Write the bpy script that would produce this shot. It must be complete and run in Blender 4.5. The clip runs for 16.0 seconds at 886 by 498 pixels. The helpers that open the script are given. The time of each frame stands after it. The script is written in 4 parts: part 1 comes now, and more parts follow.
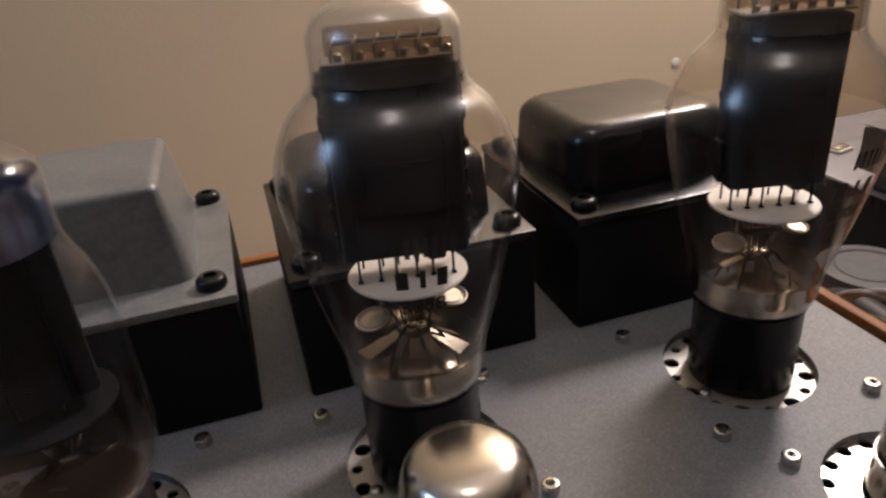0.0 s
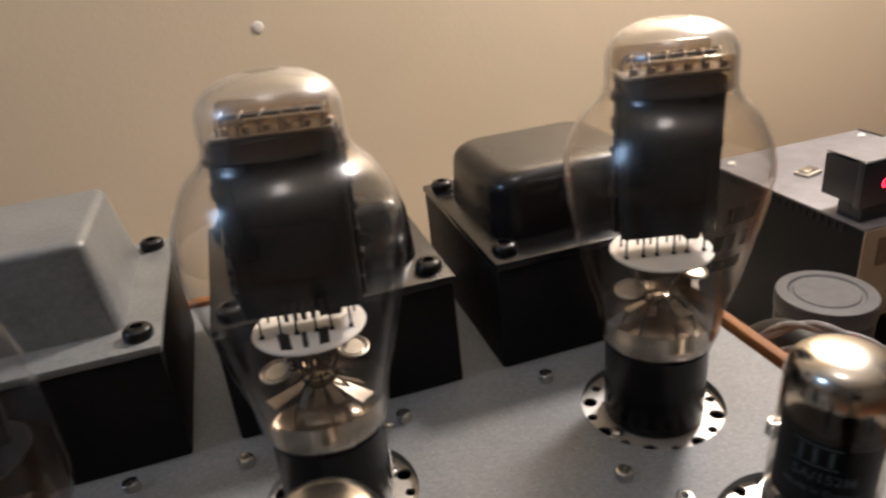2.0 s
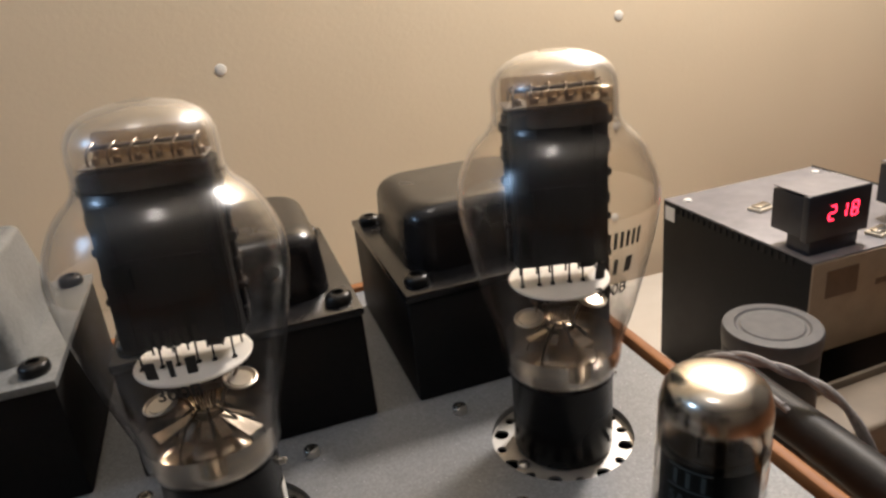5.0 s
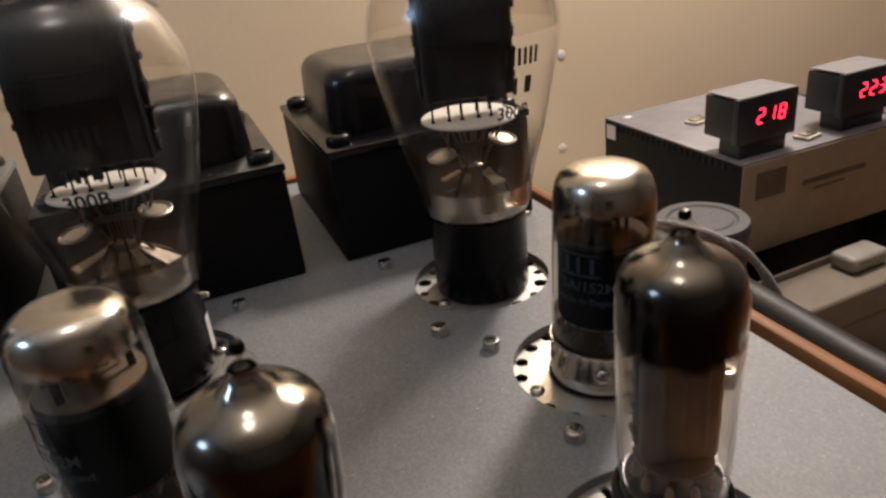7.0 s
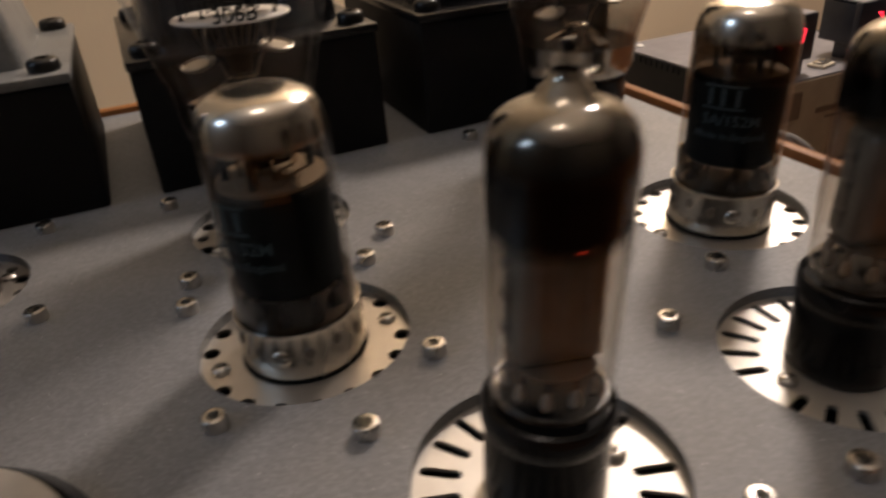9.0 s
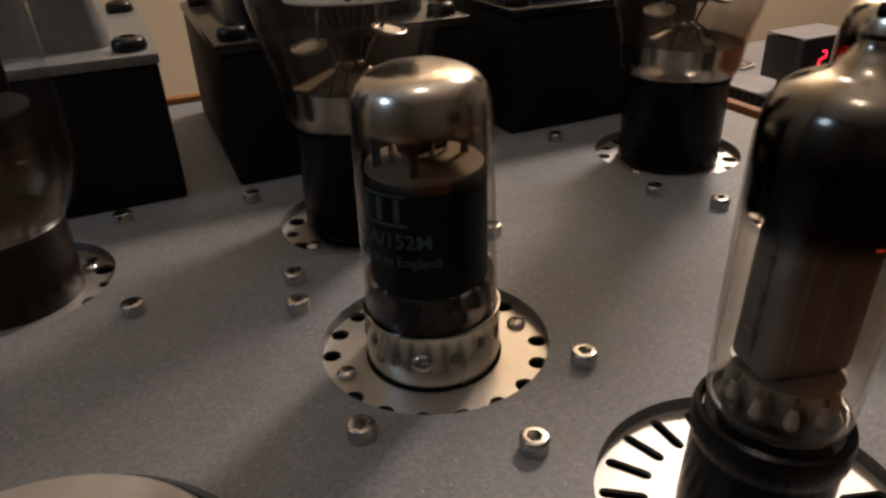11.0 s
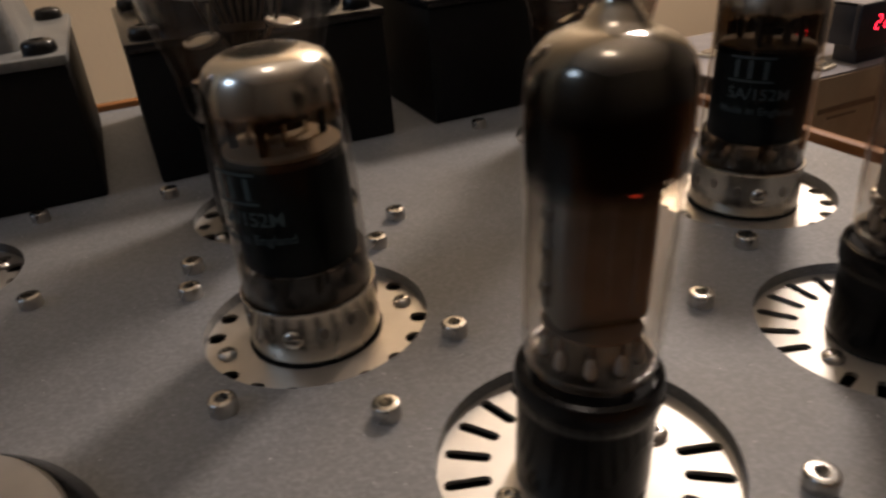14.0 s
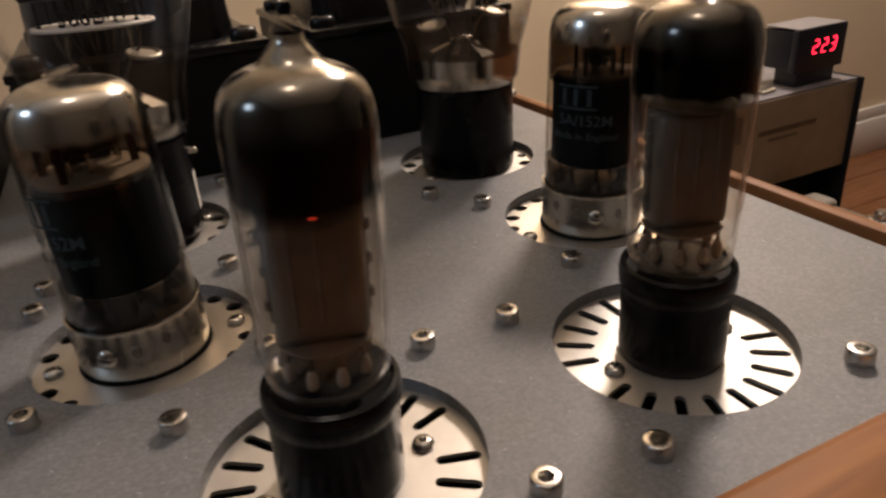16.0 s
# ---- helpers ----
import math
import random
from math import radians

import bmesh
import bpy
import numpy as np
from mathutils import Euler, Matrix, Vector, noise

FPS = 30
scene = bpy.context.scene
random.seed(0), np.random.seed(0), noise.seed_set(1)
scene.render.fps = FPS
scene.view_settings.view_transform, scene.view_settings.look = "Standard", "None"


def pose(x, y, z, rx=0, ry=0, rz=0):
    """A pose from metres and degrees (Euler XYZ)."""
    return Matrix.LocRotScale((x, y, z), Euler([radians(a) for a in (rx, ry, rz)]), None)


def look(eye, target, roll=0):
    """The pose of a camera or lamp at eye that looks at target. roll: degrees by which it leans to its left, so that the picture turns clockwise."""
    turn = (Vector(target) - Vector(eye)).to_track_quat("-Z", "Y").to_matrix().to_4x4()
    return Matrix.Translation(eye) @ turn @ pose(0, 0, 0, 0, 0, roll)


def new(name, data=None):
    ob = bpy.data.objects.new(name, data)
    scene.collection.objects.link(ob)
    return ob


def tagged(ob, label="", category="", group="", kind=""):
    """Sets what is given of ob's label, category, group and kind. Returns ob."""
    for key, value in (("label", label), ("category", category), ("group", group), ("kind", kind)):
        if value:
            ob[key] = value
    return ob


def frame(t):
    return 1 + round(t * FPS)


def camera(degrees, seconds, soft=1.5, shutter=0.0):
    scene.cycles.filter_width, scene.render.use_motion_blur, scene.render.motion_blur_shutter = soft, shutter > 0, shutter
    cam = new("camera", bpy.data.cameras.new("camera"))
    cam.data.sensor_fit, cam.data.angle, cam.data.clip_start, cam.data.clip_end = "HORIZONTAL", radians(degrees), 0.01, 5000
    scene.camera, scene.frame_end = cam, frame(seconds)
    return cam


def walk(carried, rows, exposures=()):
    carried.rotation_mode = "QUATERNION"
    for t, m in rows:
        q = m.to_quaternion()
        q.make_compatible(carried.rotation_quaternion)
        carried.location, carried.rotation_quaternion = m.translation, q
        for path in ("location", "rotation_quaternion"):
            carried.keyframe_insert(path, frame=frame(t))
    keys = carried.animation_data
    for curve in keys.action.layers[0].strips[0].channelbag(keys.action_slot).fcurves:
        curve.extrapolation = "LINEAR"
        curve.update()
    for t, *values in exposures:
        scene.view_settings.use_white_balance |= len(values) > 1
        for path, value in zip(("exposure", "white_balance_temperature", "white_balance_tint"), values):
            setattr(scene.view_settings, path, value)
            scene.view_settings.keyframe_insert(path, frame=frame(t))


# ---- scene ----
cam = camera(64.74, 16.0, soft=2.6, shutter=0.8)
PATH = [
    (0, (-0.00052, -0.00622, 0.15819), (0.23958, 0.85537, -0.28904), -5.125),
    (0.5, (0.00111, -0.00567, 0.16023), (0.23048, 0.85735, -0.28986), -5.302),
    (1, (0.00233, -0.00765, 0.15801), (0.23358, 0.85555, -0.29078), -5.058),
    (1.5, (0.01208, -0.00940, 0.16513), (0.25815, 0.84862, -0.28572), -5.131),
    (2, (0.02934, -0.02034, 0.16973), (0.26569, 0.85356, -0.25505), -6.180),
    (2.5, (0.03892, -0.02318, 0.17011), (0.28868, 0.84642, -0.25582), -5.522),
    (3, (0.04478, -0.02599, 0.17021), (0.29713, 0.84735, -0.24645), -5.865),
    (5.5, (0.05859, -0.03547, 0.15727), (0.33094, 0.85276, -0.21269), -5.940),
    (6, (0.06006, -0.04536, 0.14315), (0.35115, 0.82573, -0.25242), -6.054),
    (6.5, (0.05907, -0.05301, 0.13686), (0.35439, 0.80672, -0.27985), -6.733),
    (7, (0.05986, -0.05812, 0.12695), (0.36251, 0.79352, -0.30097), -6.983),
    (7.5, (0.05882, -0.06468, 0.12293), (0.34480, 0.79415, -0.30209), -7.681),
    (8, (0.05337, -0.06652, 0.11311), (0.35146, 0.77885, -0.33016), -6.300),
    (8.5, (0.03686, -0.06361, 0.11034), (0.33613, 0.76725, -0.35883), -6.156),
    (9, (0.00720, -0.05207, 0.10134), (0.33916, 0.75467, -0.38751), -4.581),
    (9.5, (-0.00488, -0.04322, 0.09810), (0.32861, 0.76396, -0.38897), -3.926),
    (12, (-0.02475, -0.02624, 0.09345), (0.33186, 0.78113, -0.37663), -1.704),
    (12.5, (-0.02336, -0.02727, 0.09471), (0.32340, 0.78265, -0.37835), -2.432),
    (13, (-0.01795, -0.03378, 0.09465), (0.31919, 0.78130, -0.37651), -3.167),
    (13.5, (-0.01012, -0.03931, 0.09385), (0.32327, 0.78030, -0.37208), -4.081),
    (14, (0.00279, -0.04611, 0.08957), (0.34729, 0.76616, -0.38111), -4.653),
    (14.5, (0.01210, -0.05474, 0.09201), (0.34989, 0.77392, -0.35434), -5.295),
    (15, (0.02162, -0.05882, 0.09003), (0.36985, 0.76746, -0.35269), -5.177),
    (15.5, (0.02880, -0.06749, 0.09094), (0.38537, 0.75680, -0.34884), -5.030),
    (16, (0.03687, -0.07003, 0.08959), (0.39872, 0.75060, -0.35271), -4.741),
]
EXPOSURE = [(0, -0.22, 6150, 15), (1, -0.12, 6150, 15), (1.5, -0.07, 6200, 15), (2, 0.34, 6100, 10), (3, 0.36, 6100, 9), (5.5, 0.36, 6150, 8), (6.2, -0.12, 6450, 12), (7.0, 0.06, 6200, 11), (7.5, 0.08, 6150, 11),
            (8.5, -0.24, 6450, 13), (9.0, -0.27, 6750, 14), (9.5, -0.34, 6750, 14), (12.5, -0.44, 6750, 14), (14, -0.34, 6800, 14), (16, -0.27, 6850, 15)]
walk(cam, [(t, look(eye, target, roll)) for t, eye, target, roll in PATH], EXPOSURE)

# ---------------------------------------------------------------- world and lights
world = bpy.data.worlds.new("room_world")
scene.world = world
world.use_nodes = True
world.node_tree.nodes["Background"].inputs[0].default_value = (1.0, 0.78, 0.55, 1)
world.node_tree.nodes["Background"].inputs[1].default_value = 0.02


def lamp(name, eye, size, watts, colour):
    data = bpy.data.lights.new(name, "POINT")
    data.shadow_soft_size, data.energy, data.color = size, watts, colour
    ob = new(name, data)
    ob.location = eye
    return ob


WARM, COOL = (1.0, 0.88, 0.79), (0.50, 0.71, 1.0)
lamp("lamp_light", (0.75, 0.60, 0.76), 0.08, 42, WARM)
lamp("screen_light", (-1.35, 0.12, 0.85), 0.18, 12.5, COOL)
lamp("ceiling_light", (0.0, 0.0, 1.62), 0.14, 7.5, WARM)

# ---------------------------------------------------------------- materials


def mat(name):
    m = bpy.data.materials.new(name)
    m.use_nodes = True
    nt = m.node_tree
    return m, nt, nt.nodes["Principled BSDF"]


def link(nt, a, b):
    nt.links.new(a, b)


def noise_node(nt, scale, detail=4.0, rough=0.55, coord="Object"):
    tc = nt.nodes.new("ShaderNodeTexCoord")
    n = nt.nodes.new("ShaderNodeTexNoise")
    n.inputs["Scale"].default_value = scale
    n.inputs["Detail"].default_value = detail
    n.inputs["Roughness"].default_value = rough
    link(nt, tc.outputs[coord], n.inputs["Vector"])
    return n


def ramp(nt, fac, stops):
    r = nt.nodes.new("ShaderNodeValToRGB")
    e = r.color_ramp.elements
    while len(e) < len(stops):
        e.new(0.5)
    for el, (p, c) in zip(e, stops):
        el.position, el.color = p, (*c, 1) if len(c) == 3 else c
    link(nt, fac, r.inputs[0])
    return r


def bump(nt, p, height, strength, distance):
    b = nt.nodes.new("ShaderNodeBump")
    b.inputs["Strength"].default_value = strength
    b.inputs["Distance"].default_value = distance
    link(nt, height, b.inputs["Height"])
    link(nt, b.outputs[0], p.inputs["Normal"])


def simple(name, a, b, scale, rough=0.5, metal=0.0, bump_by=0.0, rough_var=0.15, spec=0.5):
    """Two near tones mixed by fine and coarse noise, uneven gloss and a slight relief."""
    m, nt, p = mat(name)
    n1, n2 = noise_node(nt, scale), noise_node(nt, scale * 0.13, 2.0)
    mix = nt.nodes.new("ShaderNodeMath")
    mix.operation = "ADD"
    mix.use_clamp = True
    half = nt.nodes.new("ShaderNodeMath")
    half.operation = "MULTIPLY_ADD"
    half.inputs[1].default_value, half.inputs[2].default_value = 0.5, 0.0
    link(nt, n1.outputs[0], half.inputs[0])
    half2 = nt.nodes.new("ShaderNodeMath")
    half2.operation = "MULTIPLY"
    half2.inputs[1].default_value = 0.5
    link(nt, n2.outputs[0], half2.inputs[0])
    link(nt, half.outputs[0], mix.inputs[0])
    link(nt, half2.outputs[0], mix.inputs[1])
    r = ramp(nt, mix.outputs[0], [(0.35, a), (0.65, b)])
    link(nt, r.outputs[0], p.inputs["Base Color"])
    rr = nt.nodes.new("ShaderNodeMapRange")
    rr.inputs["To Min"].default_value, rr.inputs["To Max"].default_value = max(0.02, rough - rough_var), min(1, rough + rough_var)
    link(nt, n2.outputs[0], rr.inputs["Value"])
    link(nt, rr.outputs[0], p.inputs["Roughness"])
    p.inputs["Metallic"].default_value = metal
    p.inputs["Specular IOR Level"].default_value = spec
    if bump_by:
        bump(nt, p, n1.outputs[0], 0.5, bump_by)
    return m


def wall_paint():
    m, nt, p = mat("cream_wall_paint")
    big, fine = noise_node(nt, 2.2, 3), noise_node(nt, 190, 3)
    r = ramp(nt, big.outputs[0], [(0.3, (0.67, 0.545, 0.375)), (0.7, (0.73, 0.605, 0.425))])
    link(nt, r.outputs[0], p.inputs["Base Color"])
    p.inputs["Roughness"].default_value = 0.62
    bump(nt, p, fine.outputs[0], 0.25, 0.001)
    return m


def hammered_paint():
    """Blue-grey speckled enamel of the deck, with pale flakes."""
    m, nt, p = mat("grey_speckled_enamel")
    fine, mid = noise_node(nt, 1150, 3, 0.6), noise_node(nt, 24, 5)
    r1 = ramp(nt, fine.outputs[0], [(0.34, (0.172, 0.176, 0.181)), (0.5, (0.206, 0.210, 0.216)), (0.68, (0.258, 0.262, 0.267))])
    r2 = ramp(nt, mid.outputs[0], [(0.3, (0.82, 0.82, 0.82)), (0.7, (1.0, 1.0, 1.0))])
    mul = nt.nodes.new("ShaderNodeMixRGB")
    mul.blend_type, mul.inputs[0].default_value = "MULTIPLY", 1.0
    link(nt, r1.outputs[0], mul.inputs[1])
    link(nt, r2.outputs[0], mul.inputs[2])
    # sparse bright flakes
    vo = nt.nodes.new("ShaderNodeTexVoronoi")
    vo.inputs["Scale"].default_value = 330
    tc = nt.nodes.new("ShaderNodeTexCoord")
    link(nt, tc.outputs["Object"], vo.inputs["Vector"])
    lt = nt.nodes.new("ShaderNodeMath")
    lt.operation, lt.inputs[1].default_value = "LESS_THAN", 0.05
    link(nt, vo.outputs["Distance"], lt.inputs[0])
    mix = nt.nodes.new("ShaderNodeMixRGB")
    mix.inputs[2].default_value = (0.6, 0.6, 0.58, 1)
    link(nt, lt.outputs[0], mix.inputs[0])
    link(nt, mul.outputs[0], mix.inputs[1])
    link(nt, mix.outputs[0], p.inputs["Base Color"])
    p.inputs["Roughness"].default_value = 0.56
    p.inputs["Specular IOR Level"].default_value = 0.4
    bump(nt, p, fine.outputs[0], 0.14, 0.0001)
    return m


def oak(name, a, b, axis, rough=0.4):
    m, nt, p = mat(name)
    tc = nt.nodes.new("ShaderNodeTexCoord")
    mp = nt.nodes.new("ShaderNodeMapping")
    mp.inputs["Scale"].default_value = [14 if i != axis else 1.2 for i in range(3)]
    link(nt, tc.outputs["Object"], mp.inputs["Vector"])
    n = nt.nodes.new("ShaderNodeTexNoise")
    n.inputs["Scale"].default_value, n.inputs["Detail"].default_value, n.inputs["Distortion"].default_value = 9, 6, 0.8
    link(nt, mp.outputs[0], n.inputs["Vector"])
    r = ramp(nt, n.outputs[0], [(0.3, a), (0.52, tuple((x + y) / 2 for x, y in zip(a, b))), (0.7, b)])
    link(nt, r.outputs[0], p.inputs["Base Color"])
    p.inputs["Roughness"].default_value = rough
    p.inputs["Specular IOR Level"].default_value = 0.25
    bump(nt, p, n.outputs[0], 0.2, 0.0006)
    return m


def glass(name, tint=(1, 1, 1), gloss=1.0, rough=0.09, base=0.05):
    """Thin blown glass: clear through, mirroring by Fresnel."""
    m, nt, p = mat(name)
    nt.nodes.remove(p)
    out = nt.nodes["Material Output"]
    tr, gl, mx, lw = (nt.nodes.new(k) for k in ("ShaderNodeBsdfTransparent", "ShaderNodeBsdfGlossy", "ShaderNodeMixShader", "ShaderNodeLayerWeight"))
    tr.inputs[0].default_value = (*tint, 1)
    gl.inputs["Roughness"].default_value = rough
    gl.inputs[0].default_value = (gloss, gloss, gloss, 1)
    lw.inputs[0].default_value = 0.5
    pw = nt.nodes.new("ShaderNodeMath")
    pw.operation, pw.inputs[1].default_value = "POWER", 4.0
    link(nt, lw.outputs["Facing"], pw.inputs[0])
    ma = nt.nodes.new("ShaderNodeMath")
    ma.operation, ma.inputs[1].default_value, ma.inputs[2].default_value = "MULTIPLY_ADD", 0.85, base
    link(nt, pw.outputs[0], ma.inputs[0])
    n = noise_node(nt, 45, 2)
    b = nt.nodes.new("ShaderNodeBump")
    b.inputs["Strength"].default_value, b.inputs["Distance"].default_value = 0.10, 0.001
    link(nt, n.outputs[0], b.inputs["Height"])
    link(nt, b.outputs[0], gl.inputs["Normal"])
    link(nt, ma.outputs[0], mx.inputs[0])
    link(nt, tr.outputs[0], mx.inputs[1])
    link(nt, gl.outputs[0], mx.inputs[2])
    link(nt, mx.outputs[0], out.inputs[0])
    return m


def getter(name, z0, z1, low, high, edge0, edge1, rough=0.16, patch=0.16, noise_scale=260, most=1.0, bend=0.4):
    """Vapour-deposited mirror: tone runs from low (at z0) to high (at z1); it thins out raggedly between edge0 and edge1."""
    m, nt, p = mat(name)
    tc = nt.nodes.new("ShaderNodeTexCoord")
    sep = nt.nodes.new("ShaderNodeSeparateXYZ")
    link(nt, tc.outputs["Object"], sep.inputs[0])
    mr = nt.nodes.new("ShaderNodeMapRange")
    mr.inputs["From Min"].default_value, mr.inputs["From Max"].default_value = z0, z1
    link(nt, sep.outputs["Z"], mr.inputs["Value"])
    r = ramp(nt, mr.outputs[0], [(0.0, low), (0.45, tuple(l * (1 - bend) + h * bend for l, h in zip(low, high))), (1.0, high)])
    link(nt, r.outputs[0], p.inputs["Base Color"])
    p.inputs["Metallic"].default_value, p.inputs["Roughness"].default_value = 1.0, rough
    n = noise_node(nt, noise_scale, 3)
    me = nt.nodes.new("ShaderNodeMapRange")
    me.inputs["From Min"].default_value, me.inputs["From Max"].default_value = edge0, edge1
    me.inputs["To Max"].default_value = 1.9
    link(nt, sep.outputs["Z"], me.inputs["Value"])
    ad = nt.nodes.new("ShaderNodeMath")
    ad.operation = "ADD"
    link(nt, me.outputs[0], ad.inputs[0])
    nm = nt.nodes.new("ShaderNodeMath")
    nm.operation, nm.inputs[1].default_value = "MULTIPLY_ADD", 0.9
    nm.inputs[2].default_value = -0.45
    link(nt, n.outputs[0], nm.inputs[0])
    link(nt, nm.outputs[0], ad.inputs[1])
    cl = nt.nodes.new("ShaderNodeMapRange")
    cl.inputs["From Min"].default_value, cl.inputs["From Max"].default_value = 0.5 - patch, 0.5 + patch
    cl.inputs["To Max"].default_value = most
    link(nt, ad.outputs[0], cl.inputs["Value"])
    link(nt, cl.outputs[0], p.inputs["Alpha"])
    return m


def emitter(name, colour, strength):
    m, nt, p = mat(name)
    p.inputs["Base Color"].default_value = (*colour, 1)
    p.inputs["Emission Color"].default_value = (*colour, 1)
    p.inputs["Emission Strength"].default_value = strength
    return m


WALL = wall_paint()
CEILING_PAINT = simple("white_ceiling_paint", (0.68, 0.66, 0.62), (0.74, 0.72, 0.68), 6, 0.8)
# dark grey for the unseen walls, so the tube glass mirrors little
PLAIN = simple("dark_unseen_wall_paint", (0.15, 0.142, 0.132), (0.18, 0.171, 0.158), 6, 0.7)
DECK = hammered_paint()
OAK_X = oak("oiled_oak_front", (0.16, 0.056, 0.016), (0.34, 0.14, 0.042), 0, 0.55)
OAK_Y = oak("oiled_oak_side", (0.16, 0.056, 0.016), (0.34, 0.14, 0.042), 1, 0.55)
FLOOR = oak("varnished_floor_board", (0.13, 0.052, 0.022), (0.23, 0.10, 0.044), 0, 0.35)
BLACK = simple("black_satin_enamel", (0.006, 0.006, 0.007), (0.012, 0.011, 0.011), 400, 0.24, 0, 0.00012, 0.1, 0.5)
BLACK_MATT = simple("black_matt_lacquer", (0.007, 0.007, 0.007), (0.011, 0.0106, 0.0102), 300, 0.55, 0, 0.0002, 0.1, 0.18)
GREY_BELL = simple("grey_silver_enamel", (0.16, 0.165, 0.165), (0.24, 0.245, 0.24), 500, 0.42, 0.2, 0.0002)
BAKELITE = simple("black_bakelite", (0.0035, 0.0033, 0.0034), (0.0065, 0.006, 0.0058), 250, 0.26, 0, 0.00008, 0.1, 0.16)
BROWN_BASE = simple("brown_bakelite", (0.012, 0.006, 0.004), (0.020, 0.009, 0.006), 250, 0.3, 0, 0.0, 0.1, 0.3)
STEEL = simple("stainless_steel", (0.44, 0.42, 0.39), (0.62, 0.60, 0.56), 300, 0.28, 1.0)
PLATE = simple("brushed_nickel_plate", (0.50, 0.48, 0.45), (0.62, 0.60, 0.56), 120, 0.52, 1.0)
SATIN = simple("satin_aluminium_plate", (0.54, 0.51, 0.465), (0.65, 0.615, 0.56), 120, 0.40, 1.0)
RING = simple("dull_aluminium_skirt", (0.38, 0.36, 0.33), (0.55, 0.52, 0.47), 180, 0.23, 1.0, 0.0001)
BOLT = simple("blackened_bolt_steel", (0.012, 0.012, 0.012), (0.03, 0.028, 0.026), 300, 0.3, 0.6)
ANODE = simple("carbonised_black_nickel", (0.0055, 0.0055, 0.0065), (0.0115, 0.0115, 0.013), 260, 0.5, 0, 0.0001, 0.1, 0.15)
ANODE_GREY = simple("grey_nickel_anode", (0.12, 0.107, 0.088), (0.195, 0.176, 0.149), 160, 0.42, 0.3)
MICA = simple("white_mica", (0.70, 0.66, 0.60), (0.82, 0.78, 0.72), 300, 0.5)
MICA_TOP = simple("pale_upper_mica", (0.26, 0.22, 0.175), (0.36, 0.31, 0.25), 300, 0.45)
MICA_TAN = simple("tan_mica", (0.42, 0.35, 0.27), (0.53, 0.45, 0.36), 300, 0.5)
MICA_BROWN = simple("brown_mica", (0.09, 0.065, 0.045), (0.16, 0.12, 0.085), 250, 0.35)
DULL_WIRE = simple("dull_pin_wire", (0.30, 0.245, 0.195), (0.44, 0.37, 0.30), 400, 0.3, 0.9)
WIRE = simple("nickel_wire", (0.5, 0.46, 0.40), (0.65, 0.6, 0.52), 300, 0.25, 1.0)
GLASS = glass("clear_tube_glass", rough=0.17, base=0.035)
GLASS_SLIM = glass("clear_slim_glass", (0.96, 0.94, 0.91), rough=0.10, base=0.016)
SHEEN_SHOULDER = glass("shoulder_sheen_shell", (0.95, 0.92, 0.88), 0.9, 0.30, 0.045)
GLASS_TINT = glass("brown_tinted_tube_glass", (0.84, 0.82, 0.79), base=0.010)
SILVERED = simple("silvered_stem_glass", (0.40, 0.33, 0.25), (0.60, 0.52, 0.42), 160, 0.22, 1.0, 0.0004)
PETAL = simple("bright_petal_metal", (0.34, 0.285, 0.22), (0.52, 0.45, 0.36), 300, 0.44, 1.0, 0.0004)
FILM = glass("brown_getter_film", (0.60, 0.52, 0.43))
FILM_DARK = glass("dark_film_and_dimmer", (0.30, 0.25, 0.20))
SHEEN_DOME = glass("dome_sheen_shell", (0.93, 0.92, 0.90), 0.9, 0.38, 0.12)
GLASS_RIM = glass("thick_glass_rim", (0.80, 0.76, 0.70), 0.6, 0.15, 0.06)
GLASS_FOOT = glass("clear_pressed_glass", (0.86, 0.80, 0.72), 0.05, 0.2, 0.0)
DENT = simple("darkened_dent_aluminium", (0.17, 0.15, 0.13), (0.30, 0.275, 0.24), 500, 0.4, 1.0)
BEAD = simple("pale_sealing_glass", (0.30, 0.245, 0.19), (0.48, 0.41, 0.33), 500, 0.1, 0.1)
SHEEN_SLIM = glass("slim_sheen_shell", (0.95, 0.92, 0.88), 0.9, 0.30, 0.035)
BROWN_FILM = getter("brown_fading_film", 0.038, 0.059, (0.16, 0.10, 0.055), (0.10, 0.06, 0.03), 0.0600, 0.0380, 0.3, patch=0.6, noise_scale=70, most=0.5)
CAN = simple("blackened_anode_can", (0.0045, 0.0055, 0.0055), (0.008, 0.0092, 0.0092), 300, 0.6, 0, 0.0, 0.1, 0.06)
# near-black for thin rods; also paints the dark of slots, windows and gaps
NEAR_BLACK = simple("near_black_matt", (0.0025, 0.0025, 0.0028), (0.005, 0.005, 0.005), 300, 0.7, 0, 0.0, 0.1, 0.1)
DARK_WIRE = simple("dull_dark_wire", (0.13, 0.10, 0.075), (0.24, 0.19, 0.15), 400, 0.3, 0.9)
CUP = simple("pale_getter_cup", (0.55, 0.50, 0.43), (0.72, 0.67, 0.58), 300, 0.38, 0.8)
MICA_SHEET = glass("smoky_mica_sheet", (0.76, 0.69, 0.60), 1.0)
GOLDEN = getter("silver_getter_dome", 0.049, 0.061, (0.40, 0.36, 0.31), (0.86, 0.83, 0.77), 0.0500, 0.0620, 0.21, patch=0.10, noise_scale=230)
SMOKE = getter("smoky_getter_cap", 0.0620, 0.0735, (0.0025, 0.002, 0.002), (0.40, 0.375, 0.33), 0.0505, 0.0590, 0.17, patch=0.40, noise_scale=120, bend=0.25)
